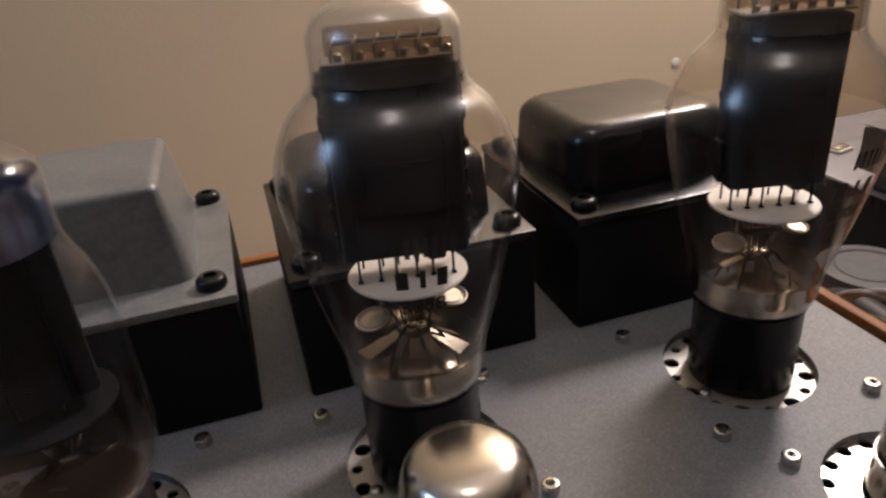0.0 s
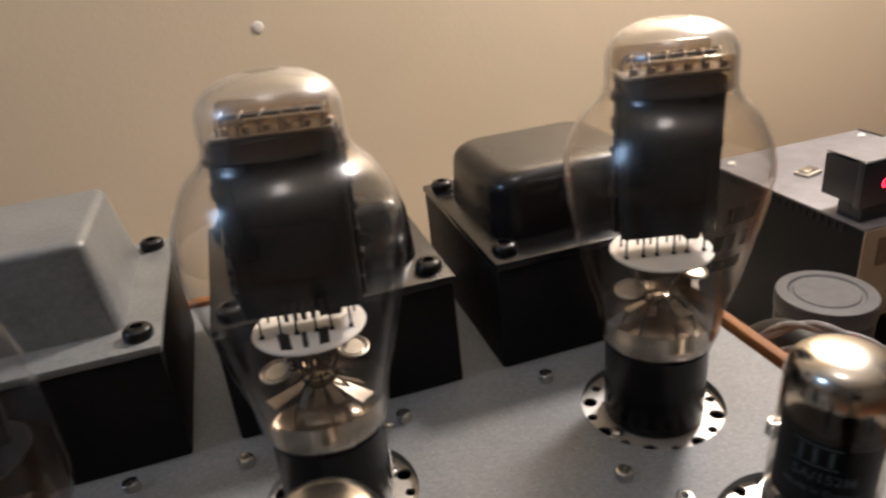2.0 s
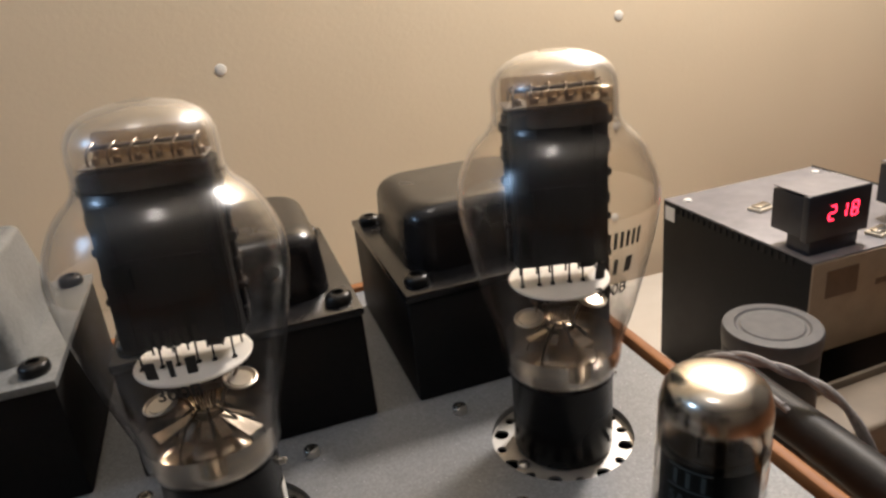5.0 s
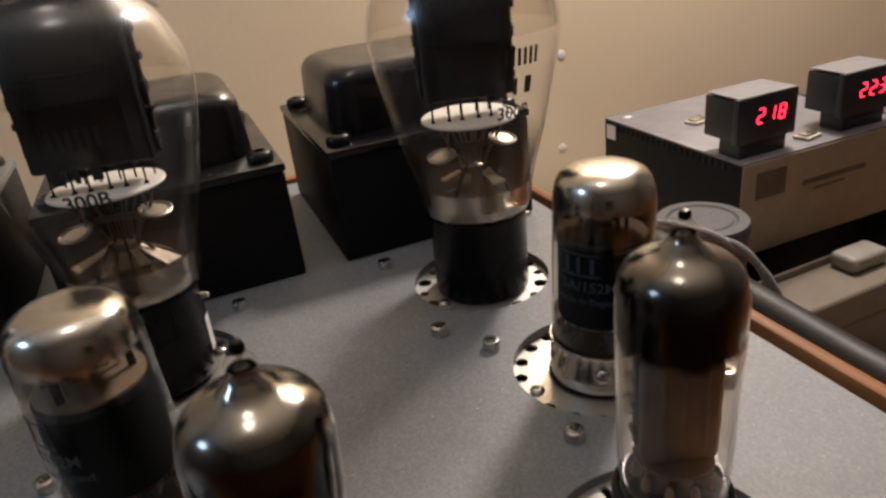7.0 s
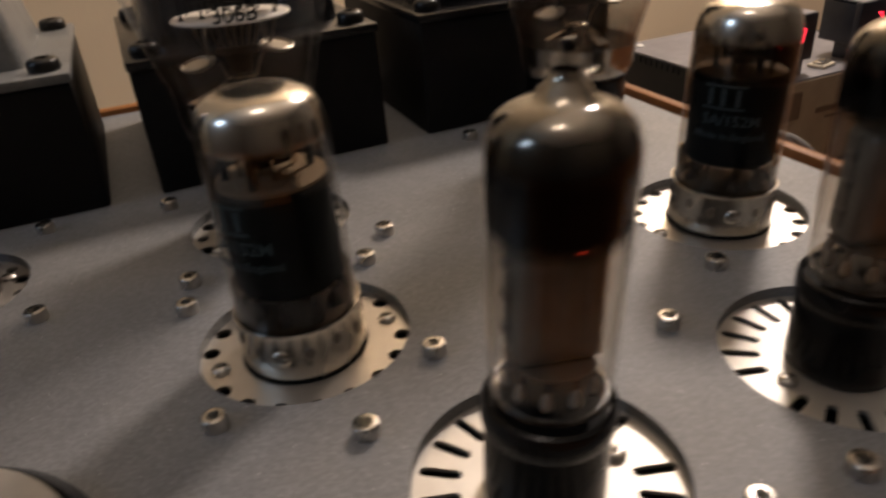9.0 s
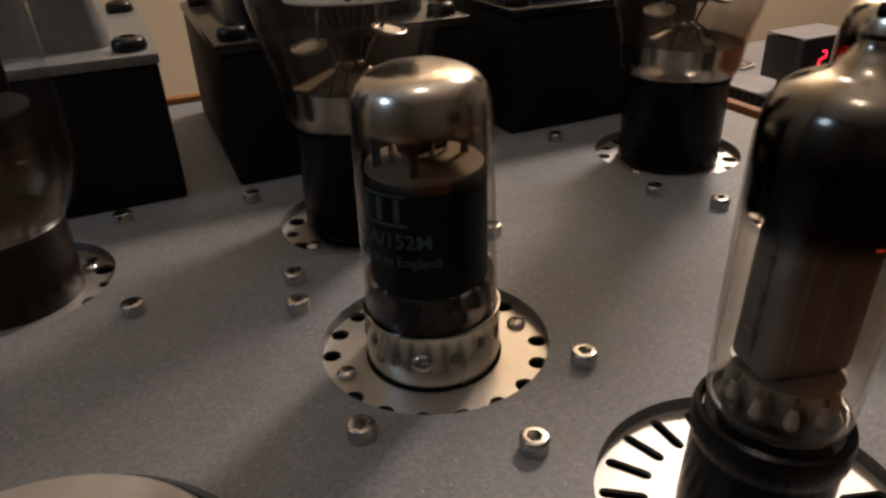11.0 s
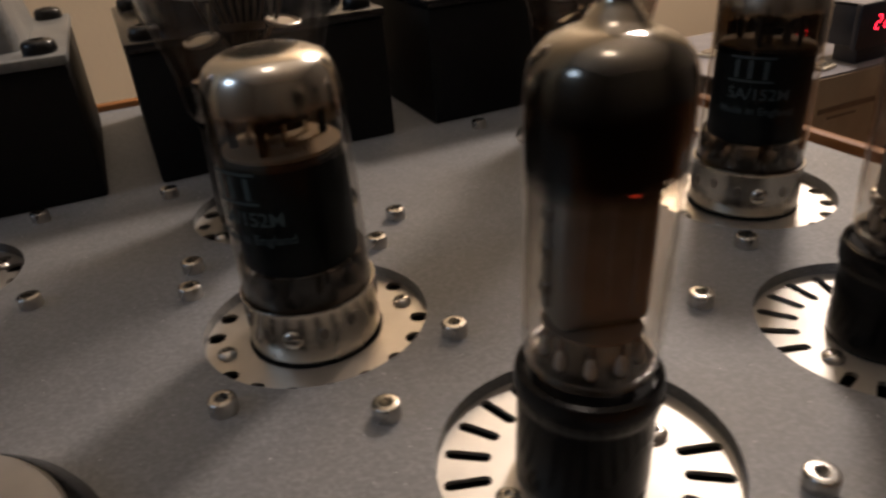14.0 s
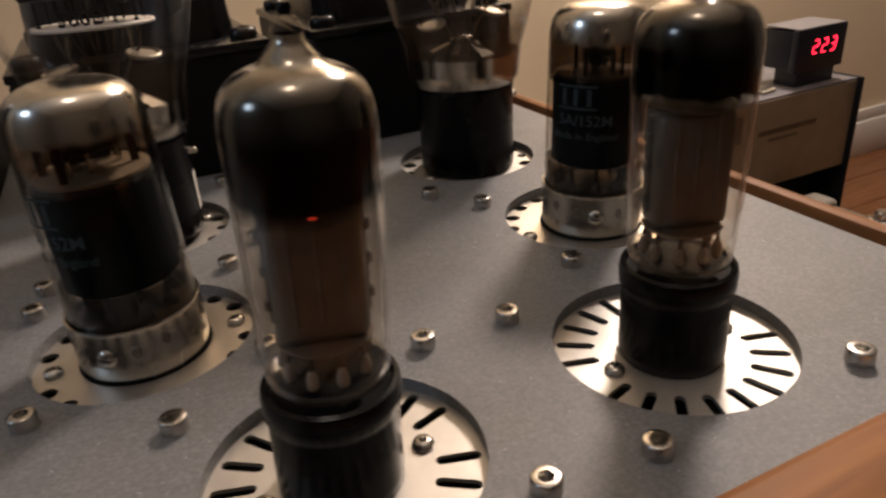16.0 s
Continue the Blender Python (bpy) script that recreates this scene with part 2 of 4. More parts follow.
SMOKE_HIGH = getter("smoky_getter_short_cap", 0.0630, 0.0735, (0.0025, 0.002, 0.002), (0.36, 0.335, 0.295), 0.0535, 0.0610, 0.17, patch=0.32, noise_scale=120, bend=0.2)
LOWGET = getter("silver_getter_skirt", 0.030, 0.043, (0.42, 0.365, 0.30), (0.54, 0.48, 0.40), 0.0418, 0.0396, 0.15, noise_scale=90, patch=0.2, most=0.9)
BLUE_REFLECTION = getter("blue_screen_reflection", 0.095, 0.118, (0.30, 0.38, 0.62), (0.42, 0.48, 0.64), 0.1125, 0.1040, 0.24)
INK = simple("black_print", (0.01, 0.01, 0.01), (0.02, 0.02, 0.02), 200, 0.5)
# darker copy of the teal, offsets strong lamp light on one tube's print
TEAL_DIMMED = simple("dimmed_teal_print", (0.009, 0.021, 0.026), (0.014, 0.031, 0.036), 200, 0.6)
TEAL = simple("teal_print", (0.015, 0.036, 0.041), (0.022, 0.050, 0.056), 200, 0.6)
LABEL = simple("white_paper_label", (0.65, 0.63, 0.58), (0.75, 0.73, 0.68), 200, 0.7)
WHITE = simple("white_lacquered_board", (0.46, 0.41, 0.34), (0.54, 0.49, 0.42), 20, 0.5)
TRIMW = simple("white_trim_paint", (0.72, 0.68, 0.6), (0.78, 0.74, 0.66), 30, 0.4)
BEIGE = simple("beige_brushed_panel", (0.25, 0.185, 0.12), (0.32, 0.24, 0.16), 60, 0.5, 0.1)
BROWNPRINT = simple("brown_panel_print", (0.09, 0.055, 0.03), (0.13, 0.08, 0.045), 80, 0.5)
LID = simple("grey_dusty_lid", (0.15, 0.145, 0.155), (0.235, 0.226, 0.235), 60, 0.5, 0.2, 0.0002)
RUBBER = simple("grey_rubber_cap", (0.04, 0.04, 0.044), (0.065, 0.065, 0.068), 120, 0.6, 0, 0.0002)
METERBODY = simple("dark_blue_black_plastic", (0.010, 0.012, 0.018), (0.018, 0.021, 0.03), 120, 0.4)
GREYCABLE = simple("grey_braided_sleeve", (0.16, 0.153, 0.155), (0.26, 0.252, 0.25), 500, 0.6, 0, 0.0006)
BLACKCABLE = simple("black_cable_rubber", (0.010, 0.010, 0.011), (0.016, 0.016, 0.017), 200, 0.5, 0, 0.0, 0.1, 0.25)
BLUECABLE = simple("blue_cable_plastic", (0.015, 0.035, 0.10), (0.02, 0.05, 0.14), 200, 0.4)
CREAM = simple("cream_plastic", (0.46, 0.41, 0.32), (0.55, 0.49, 0.39), 60, 0.45)
DULLPLUG = simple("dull_cream_plastic", (0.24, 0.215, 0.175), (0.31, 0.28, 0.235), 60, 0.5)
DUSTY = simple("dusty_beige_plastic", (0.145, 0.115, 0.082), (0.20, 0.162, 0.118), 40, 0.6)
DARKIN = simple("dark_chassis_inside", (0.010, 0.009, 0.008), (0.02, 0.018, 0.016), 60, 0.7)
RED = emitter("red_segment_light", (1.0, 0.02, 0.05), 6.0)
GLOW = emitter("heater_glow", (1.0, 0.07, 0.03), 0.8)

# ---------------------------------------------------------------- mesh helpers


def mesh_of(name, bm, material, smooth=None):
    me = bpy.data.meshes.new(name)
    bmesh.ops.recalc_face_normals(bm, faces=bm.faces)
    if smooth is not None:
        for f in bm.faces:
            f.smooth = True
        for e in bm.edges:
            if len(e.link_faces) == 2 and e.calc_face_angle(0) > radians(smooth):
                e.smooth = False
    bm.to_mesh(me)
    bm.free()
    me.materials.append(material)
    return me


def thing(name, m, label, category, group="", kind=""):
    ob = new(name)
    ob.empty_display_size = 0.01
    ob.matrix_world = m
    return tagged(ob, label, category, group, kind)


def part(name, bm, material, parent, label="", smooth=35, at=None):
    ob = new(name, bm if isinstance(bm, bpy.types.Mesh) else mesh_of(name, bm, material, smooth))
    ob.parent = parent
    if at is not None:
        ob.matrix_local = at
    return tagged(ob, label)


def solid(name, bm, material, label, category, kind="", group="", smooth=35, m=None):
    ob = new(name, mesh_of(name, bm, material, smooth))
    if m is not None:
        ob.matrix_world = m
    return tagged(ob, label, category, group, kind)


def lathe(profile, n=48, bm=None, cx=0.0, cy=0.0):
    """Turns (radius, height) pairs round z; radius 0 closes to a point."""
    bm = bm or bmesh.new()
    rings = []
    for r, z in profile:
        if r < 1e-6:
            rings.append([bm.verts.new((cx, cy, z))])
        else:
            rings.append([bm.verts.new((cx + r * math.cos(2 * math.pi * i / n), cy + r * math.sin(2 * math.pi * i / n), z)) for i in range(n)])
    for a, b in zip(rings, rings[1:]):
        for i in range(n):
            j = (i + 1) % n
            if len(a) == 1 and len(b) == 1:
                break
            if len(a) == 1:
                bm.faces.new((a[0], b[j], b[i]))
            elif len(b) == 1:
                bm.faces.new((a[i], a[j], b[0]))
            else:
                bm.faces.new((a[i], a[j], b[j], b[i]))
    return bm


def smooth_profile(pts, steps=5):
    """Catmull-Rom through the profile's points."""
    out = []
    p = [pts[0], *pts, pts[-1]]
    for i in range(1, len(p) - 2):
        for s in range(steps):
            t = s / steps
            out.append(tuple(0.5 * (2 * p[i][k] + (p[i + 1][k] - p[i - 1][k]) * t + (2 * p[i - 1][k] - 5 * p[i][k] + 4 * p[i + 1][k] - p[i + 2][k]) * t * t
                                    + (3 * p[i][k] - p[i - 1][k] - 3 * p[i + 1][k] + p[i + 2][k]) * t ** 3) for k in (0, 1)))
    out.append(pts[-1])
    return [(max(0.0, r), z) for r, z in out]


def box(x0, x1, y0, y1, z0, z1, bevel=0.0, segs=2, bm=None):
    b = bmesh.new()
    vs = [b.verts.new((x, y, z)) for x in (x0, x1) for y in (y0, y1) for z in (z0, z1)]
    for f in ((0, 1, 3, 2), (4, 6, 7, 5), (0, 4, 5, 1), (2, 3, 7, 6), (0, 2, 6, 4), (1, 5, 7, 3)):
        b.faces.new([vs[i] for i in f])
    bmesh.ops.recalc_face_normals(b, faces=b.faces)
    if bevel:
        bmesh.ops.bevel(b, geom=b.edges[:], offset=bevel, segments=segs, affect="EDGES", profile=0.5)
    if bm is None:
        return b
    me = bpy.data.meshes.new("t")
    b.to_mesh(me)
    b.free()
    bm.from_mesh(me)
    bpy.data.meshes.remove(me)
    return bm


def tube_path(pts, r, n=10, bm=None):
    """A round wire along a line of points."""
    bm = bm or bmesh.new()
    pts = [Vector(p) for p in pts]
    rings = []
    for i, p in enumerate(pts):
        d = (pts[min(i + 1, len(pts) - 1)] - pts[max(i - 1, 0)]).normalized()
        a = d.orthogonal().normalized() if i == 0 else (prev - d * prev.dot(d)).normalized()
        prev = a
        b = d.cross(a)
        rings.append([bm.verts.new(p + r * (math.cos(2 * math.pi * k / n) * a + math.sin(2 * math.pi * k / n) * b)) for k in range(n)])
    for a, b in zip(rings, rings[1:]):
        for k in range(n):
            bm.faces.new((a[k], a[(k + 1) % n], b[(k + 1) % n], b[k]))
    bm.faces.new(rings[0][::-1])
    bm.faces.new(rings[-1])
    return bm


def curve_points(pts, steps=8):
    p = [Vector(pts[0]), *[Vector(q) for q in pts], Vector(pts[-1])]
    out = []
    for i in range(1, len(p) - 2):
        for s in range(steps):
            t = s / steps
            out.append(0.5 * (2 * p[i] + (p[i + 1] - p[i - 1]) * t + (2 * p[i - 1] - 5 * p[i] + 4 * p[i + 1] - p[i + 2]) * t * t + (3 * p[i] - p[i - 1] - 3 * p[i + 1] + p[i + 2]) * t ** 3))
    out.append(p[-1])
    return out


def sheet_with_holes(outer, holes, z0, z1):
    """A flat sheet between z0 and z1 with the outline outer and the openings holes, each a ring of (x, y)."""
    bm = bmesh.new()
    top, bot = [], []
    for ring in (outer, *holes):
        for z, store in ((z1, top), (z0, bot)):
            vs = [bm.verts.new((x, y, z)) for x, y in ring]
            store.append((vs, [bm.edges.new((vs[i], vs[(i + 1) % len(vs)])) for i in range(len(vs))]))
    for store in (top, bot):
        bmesh.ops.triangle_fill(bm, edges=[e for _, es in store for e in es], use_beauty=True, use_dissolve=False)
    for (a, _), (b, _) in zip(top, bot):
        for i in range(len(a)):
            j = (i + 1) % len(a)
            bm.faces.new((a[i], a[j], b[j], b[i]))
    return bm


def circle(cx, cy, r, n=48):
    return [(cx + r * math.cos(2 * math.pi * i / n), cy + r * math.sin(2 * math.pi * i / n)) for i in range(n)]


def slot(cx, cy, angle, r0, r1, w, n=5):
    """A rounded radial slot."""
    c, s = math.cos(angle), math.sin(angle)
    pts = []
    for i in range(n + 1):
        a = -math.pi / 2 + math.pi * i / n
        pts.append((r1 + w * math.cos(a), w * math.sin(a)))
    for i in range(n + 1):
        a = math.pi / 2 + math.pi * i / n
        pts.append((r0 + w * math.cos(a), w * math.sin(a)))
    return [(cx + c * x - s * y, cy + s * x + c * y) for x, y in pts]


def lettering(text, size, bold=0.0):
    """The mesh of a word in the built-in font, centred on the origin in the xy plane."""
    cu = bpy.data.curves.new("word", "FONT")
    cu.body, cu.size, cu.align_x, cu.align_y, cu.offset, cu.resolution_u = text, size, "CENTER", "CENTER", bold, 3
    ob = bpy.data.objects.new("word", cu)
    scene.collection.objects.link(ob)
    bpy.context.view_layer.update()
    me = bpy.data.meshes.new_from_object(ob.evaluated_get(bpy.context.evaluated_depsgraph_get()))
    bpy.data.objects.remove(ob)
    bm = bmesh.new()
    bm.from_mesh(me)
    bpy.data.meshes.remove(me)
    bmesh.ops.triangulate(bm, faces=bm.faces)
    return bm


def rect_print(items):
    """Flat bars (cx, cy, w, h) in the xy plane, cut fine across so that they can be wrapped."""
    bm = bmesh.new()
    for cx, cy, w, h in items:
        n = 4
        rows = [[bm.verts.new((cx - w / 2 + w * i / n, cy + s * h / 2, 0)) for i in range(n + 1)] for s in (-1, 1)]
        for i in range(n):
            bm.faces.new((rows[0][i], rows[0][i + 1], rows[1][i + 1], rows[1][i]))
    return bm


def wrap(bm, radius_at, z, azimuth):
    """Bends print from the xy plane round the z axis; radius_at gives the surface's radius at a height."""
    for v in bm.verts:
        h = z + v.co.y
        r = radius_at(h) + 0.00012
        a = radians(azimuth) + v.co.x / radius_at(z)
        v.co = Vector((r * math.cos(a), r * math.sin(a), h))
    return bm


# ---------------------------------------------------------------- setting
WALL_Y, FLOOR_Z, BOARD_Z = 0.85, -0.455, -0.30
X0, X1, Y0, CEIL = -1.9, 2.4, -2.3, 1.95
floor_ob = solid("floor", box(X0, X1, Y0, WALL_Y, FLOOR_Z - 0.05, FLOOR_Z - 0.012), FLOOR, "varnished reddish wooden board floor", "floor", "structure")
solid("wall_north", box(X0 - 0.1, X1 + 0.1, WALL_Y, WALL_Y + 0.1, FLOOR_Z - 0.05, CEIL), WALL, "cream painted plaster wall with small filled spots", "wall", "structure")
# unseen walls added to close the room, coloured dark to dim reflections
solid("wall_south", box(X0 - 0.1, X1 + 0.1, Y0 - 0.1, Y0, FLOOR_Z - 0.05, CEIL), PLAIN, "plain unseen wall closing the room, darkened to dim reflections", "wall", "structure")
solid("wall_west", box(X0 - 0.1, X0, Y0, WALL_Y, FLOOR_Z - 0.05, CEIL), PLAIN, "plain unseen wall closing the room, darkened to dim reflections", "wall", "structure")
solid("wall_east", box(X1, X1 + 0.1, Y0, WALL_Y, FLOOR_Z - 0.05, CEIL), PLAIN, "plain unseen wall closing the room, darkened to dim reflections", "wall", "structure")
solid("ceiling", box(X0 - 0.1, X1 + 0.1, Y0 - 0.1, WALL_Y + 0.1, CEIL, CEIL + 0.1), CEILING_PAINT, "plain pale painted ceiling", "ceiling", "structure")
bb = box(X0, X1, WALL_Y - 0.014, WALL_Y - 0.0005, FLOOR_Z, FLOOR_Z + 0.075, 0.002)
box(X0, X1, WALL_Y - 0.009, WALL_Y - 0.0006, FLOOR_Z + 0.0755, FLOOR_Z + 0.10, 0.003, bm=bb)
solid("baseboard", bb, TRIMW, "white painted stepped baseboard along the wall", "baseboard", "structure")

# ---------------------------------------------------------------- amplifier chassis
CX = 0.093
DZ = 0.0012
ROW_B = (0.0582, 0.161, 0.0292)
POWER_TUBES = [(CX - ROW_B[0], ROW_B[1]), (CX + ROW_B[0] + 0.0006, ROW_B[1])]
DRIVERS = [(0.0282, 0.0922), (0.1580, 0.0915)]
INPUTS = [(0.0568, 0.0264), (0.1318, 0.0262)]
SCREW_SQUARES = [((0.0281, 0.0938), (0.0249, 0.0243)), ((0.1586, 0.0905), (0.0249, 0.0245)), ((0.0573, 0.0276), (0.0268, 0.0247)), ((0.1312, 0.0260), (0.0258, 0.0255))]
RECT = (-0.063, 0.165)
DX0, DX1, DY0, DY1 = -0.16, 0.2060, -0.012, 0.322
amp = thing("amplifier_chassis", Matrix.Translation((0, 0, 0)), "grey speckled metal deck in an oiled oak frame", "amplifier")
holes = [circle(x, y, 0.0257, 96) for x, y in POWER_TUBES + [RECT] + DRIVERS + INPUTS]
part("deck", sheet_with_holes([(DX0, DY0), (DX1, DY0), (DX1, DY1), (DX0, DY1)], holes, -0.0024, DZ), DECK, amp, "blue-grey speckled enamel deck with round openings")
W, LIP = 0.0074, 0.0040
part("side_rail", box(DX1 + 0.28 * W, DX1 + W, DY0 - 0.018, DY1 + W, -0.25, LIP, 0.0015), OAK_Y, amp, "oiled oak side rail")
# near-black strip paints the shaded slit between deck and rail
part("shadow_gap", box(DX1 + 0.0003, DX1 + 0.28 * W - 0.0003, DY0 - 0.0002, DY1, -0.02, -0.003), DARKIN, amp, "near-black strip painting the shaded slit beside the rail")
part("side_rail", box(DX0 - W, DX0 - 0.0003, DY0 - 0.018, DY1 + W, -0.25, LIP, 0.0015), OAK_Y, amp, "oiled oak side rail")
part("front_rail", box(DX0 + 0.0003, DX1 - 0.0003, DY0 - 0.02, DY0 - 0.0003, -0.25, LIP, 0.003, 3), OAK_X, amp, "oiled oak front rail with rounded edge")
part("rear_rail", box(DX0 + 0.0003, DX1 - 0.0003, DY1 + 0.0003, DY1 + W, -0.25, LIP, 0.0015), OAK_X, amp, "oiled oak rear rail")
part("inner_tray", box(DX0 + 0.001, DX1 - 0.001, DY0 + 0.001, DY1 - 0.001, -0.240, -0.035), DARKIN, amp, "dark inside of the chassis")
for fx in (DX0 + 0.03, DX1 - 0.03):
    for fy in (DY0 + 0.03, DY1 - 0.03):
        part("foot", lathe([(0, BOARD_Z), (0.014, BOARD_Z), (0.015, BOARD_Z + 0.004), (0.013, -0.2505), (0, -0.2505)], 24, cx=fx, cy=fy), BLACKCABLE, amp, "black rubber foot")

# ---------------------------------------------------------------- socket plates and screws


def cap_screw_mesh(name, r, h, hexr):
    """Socket-head cap screw: rounded head with a hexagonal recess."""
    bm = bmesh.new()
    n = 24
    prof = [(r, 0.0), (r, h * 0.86), (r * 0.93, h * 0.97), (r * 0.86, h)]
    rings = [[bm.verts.new((a * math.cos(2 * math.pi * i / n), a * math.sin(2 * math.pi * i / n), z)) for i in range(n)] for a, z in prof]

    def hexp(a):
        a = a % (math.pi / 3) - math.pi / 6
        return hexr * math.cos(math.pi / 6) / math.cos(a)
    for z in (h, h * 0.35):
        rings.append([bm.verts.new((hexp(2 * math.pi * i / n) * math.cos(2 * math.pi * i / n), hexp(2 * math.pi * i / n) * math.sin(2 * math.pi * i / n), z)) for i in range(n)])
    for a, b in zip(rings, rings[1:]):
        for i in range(n):
            bm.faces.new((a[i], a[(i + 1) % n], b[(i + 1) % n], b[i]))
    bm.faces.new(rings[-1])
    return mesh_of(name, bm, STEEL, 40)


DECK_SCREW = cap_screw_mesh("cap_screw", 0.0028, 0.0032, 0.0016)


def dome_screw_mesh():
    bm = lathe([(0.0021, 0), (0.0022, 0.0006), (0.0018, 0.0012), (0.0011, 0.0015), (0.0009, 0.0015), (0.0008, 0.0007), (0, 0.0007)], 20)
    return mesh_of("flange_screw", bm, STEEL, 40)


FLANGE_SCREW = dome_screw_mesh()
BOLT_HEAD = mesh_of("bolt", lathe([(0.0050, 0), (0.0053, 0.0008), (0.0050, 0.0030), (0.0040, 0.0040), (0.0024, 0.0042), (0.0022, 0.0030), (0, 0.0028)], 24), BOLT, 40)


def deck_screws(x, y, half, skip=()):
    for i, (sx, sy) in enumerate(((-1, -1), (1, -1), (1, 1), (-1, 1))):
        if i in skip:
            continue
        ob = new("cap_screw", DECK_SCREW)
        ob.matrix_world = pose(x + sx * half[0], y + sy * half[1], DZ, 0, 0, random.uniform(0, 60))
        tagged(ob, "small stainless socket-head screw in the deck", "screw", "deck screws")


def socket_plate(kind, x, y, zoff=-0.0018):
    label = {"power": "nickel socket plate ringed with round vent holes", "driver": "satin metal socket plate with round holes", "input": "polished socket plate with radial vent slots"}[kind]
    th = thing("socket_plate", Matrix.Translation((x, y, zoff)), label, "socket plate", "socket plates")
    if kind == "input":
        hs = [slot(0, 0, 2 * math.pi * i / 20, 0.0174, 0.0236, 0.00115) for i in range(20) if i % 10]
        inner, screws, material = 0.0095, [(0.0152, 0.0), (-0.0152, 0.0)], PLATE
    elif kind == "driver":
        hs = [circle(0.0236 * math.cos(a), 0.0236 * math.sin(a), 0.0021, 14) for a in (2 * math.pi * i / 18 for i in range(18)) if abs(math.cos(a)) < 0.985]
        inner, screws, material = 0.012, [(0.0212, 0.0), (-0.0212, 0.0)], SATIN
    else:
        hs = [circle(0.0226 * math.cos(a), 0.0226 * math.sin(a), 0.0027 - 0.0009 * (i % 2), 14) for i, a in enumerate(2 * math.pi * (i + 0.5) / 16 for i in range(16))]
        inner, screws, material = 0.015, [(0.0198 * math.cos(radians(a)), 0.0198 * math.sin(radians(a))) for a in (200, 20)], PLATE
    part("flange", sheet_with_holes(circle(0, 0, 0.030), [circle(0, 0, inner)] + hs, -0.001, 0.0), material, th)
    part("socket", lathe([(0, -0.012), (inner - 0.0006, -0.012), (inner - 0.0006, 0.0004), (0.003, 0.0004), (0, 0.0004)], 32), BAKELITE, th, "black socket body")
    for sx, sy in screws:
        part("flange_screw", FLANGE_SCREW, STEEL, th, "domed steel screw", at=Matrix.Translation((sx, sy, 0.0)))
    return th


for p in POWER_TUBES + [RECT]:
    socket_plate("power", *p)
for p in DRIVERS:
    socket_plate("driver", *p)
for p in INPUTS:
    socket_plate("input", *p)
for p in POWER_TUBES + [RECT]:
    deck_screws(*p, (ROW_B[2], ROW_B[2]))
for p, half in SCREW_SQUARES:
    deck_screws(*p, half)

# ---------------------------------------------------------------- tubes
BULB = [(0.0168, 0.0290), (0.0190, 0.0312), (0.0201, 0.0340), (0.0206, 0.0385), (0.0217, 0.0450), (0.0258, 0.0600), (0.0300, 0.079), (0.0315, 0.088), (0.0319, 0.094),
        (0.0307, 0.101), (0.0264, 0.110), (0.0214, 0.1150), (0.0196, 0.1190), (0.0194, 0.126), (0.0188, 0.1300), (0.0158, 0.1342), (0.0090, 0.1372), (0.0, 0.1382)]


def radius_of(profile):
    pr = sorted((z, r) for r, z in profile)

    def at(h):
        return float(np.interp(h, [z for z, _ in pr], [r for _, r in pr]))
    return at


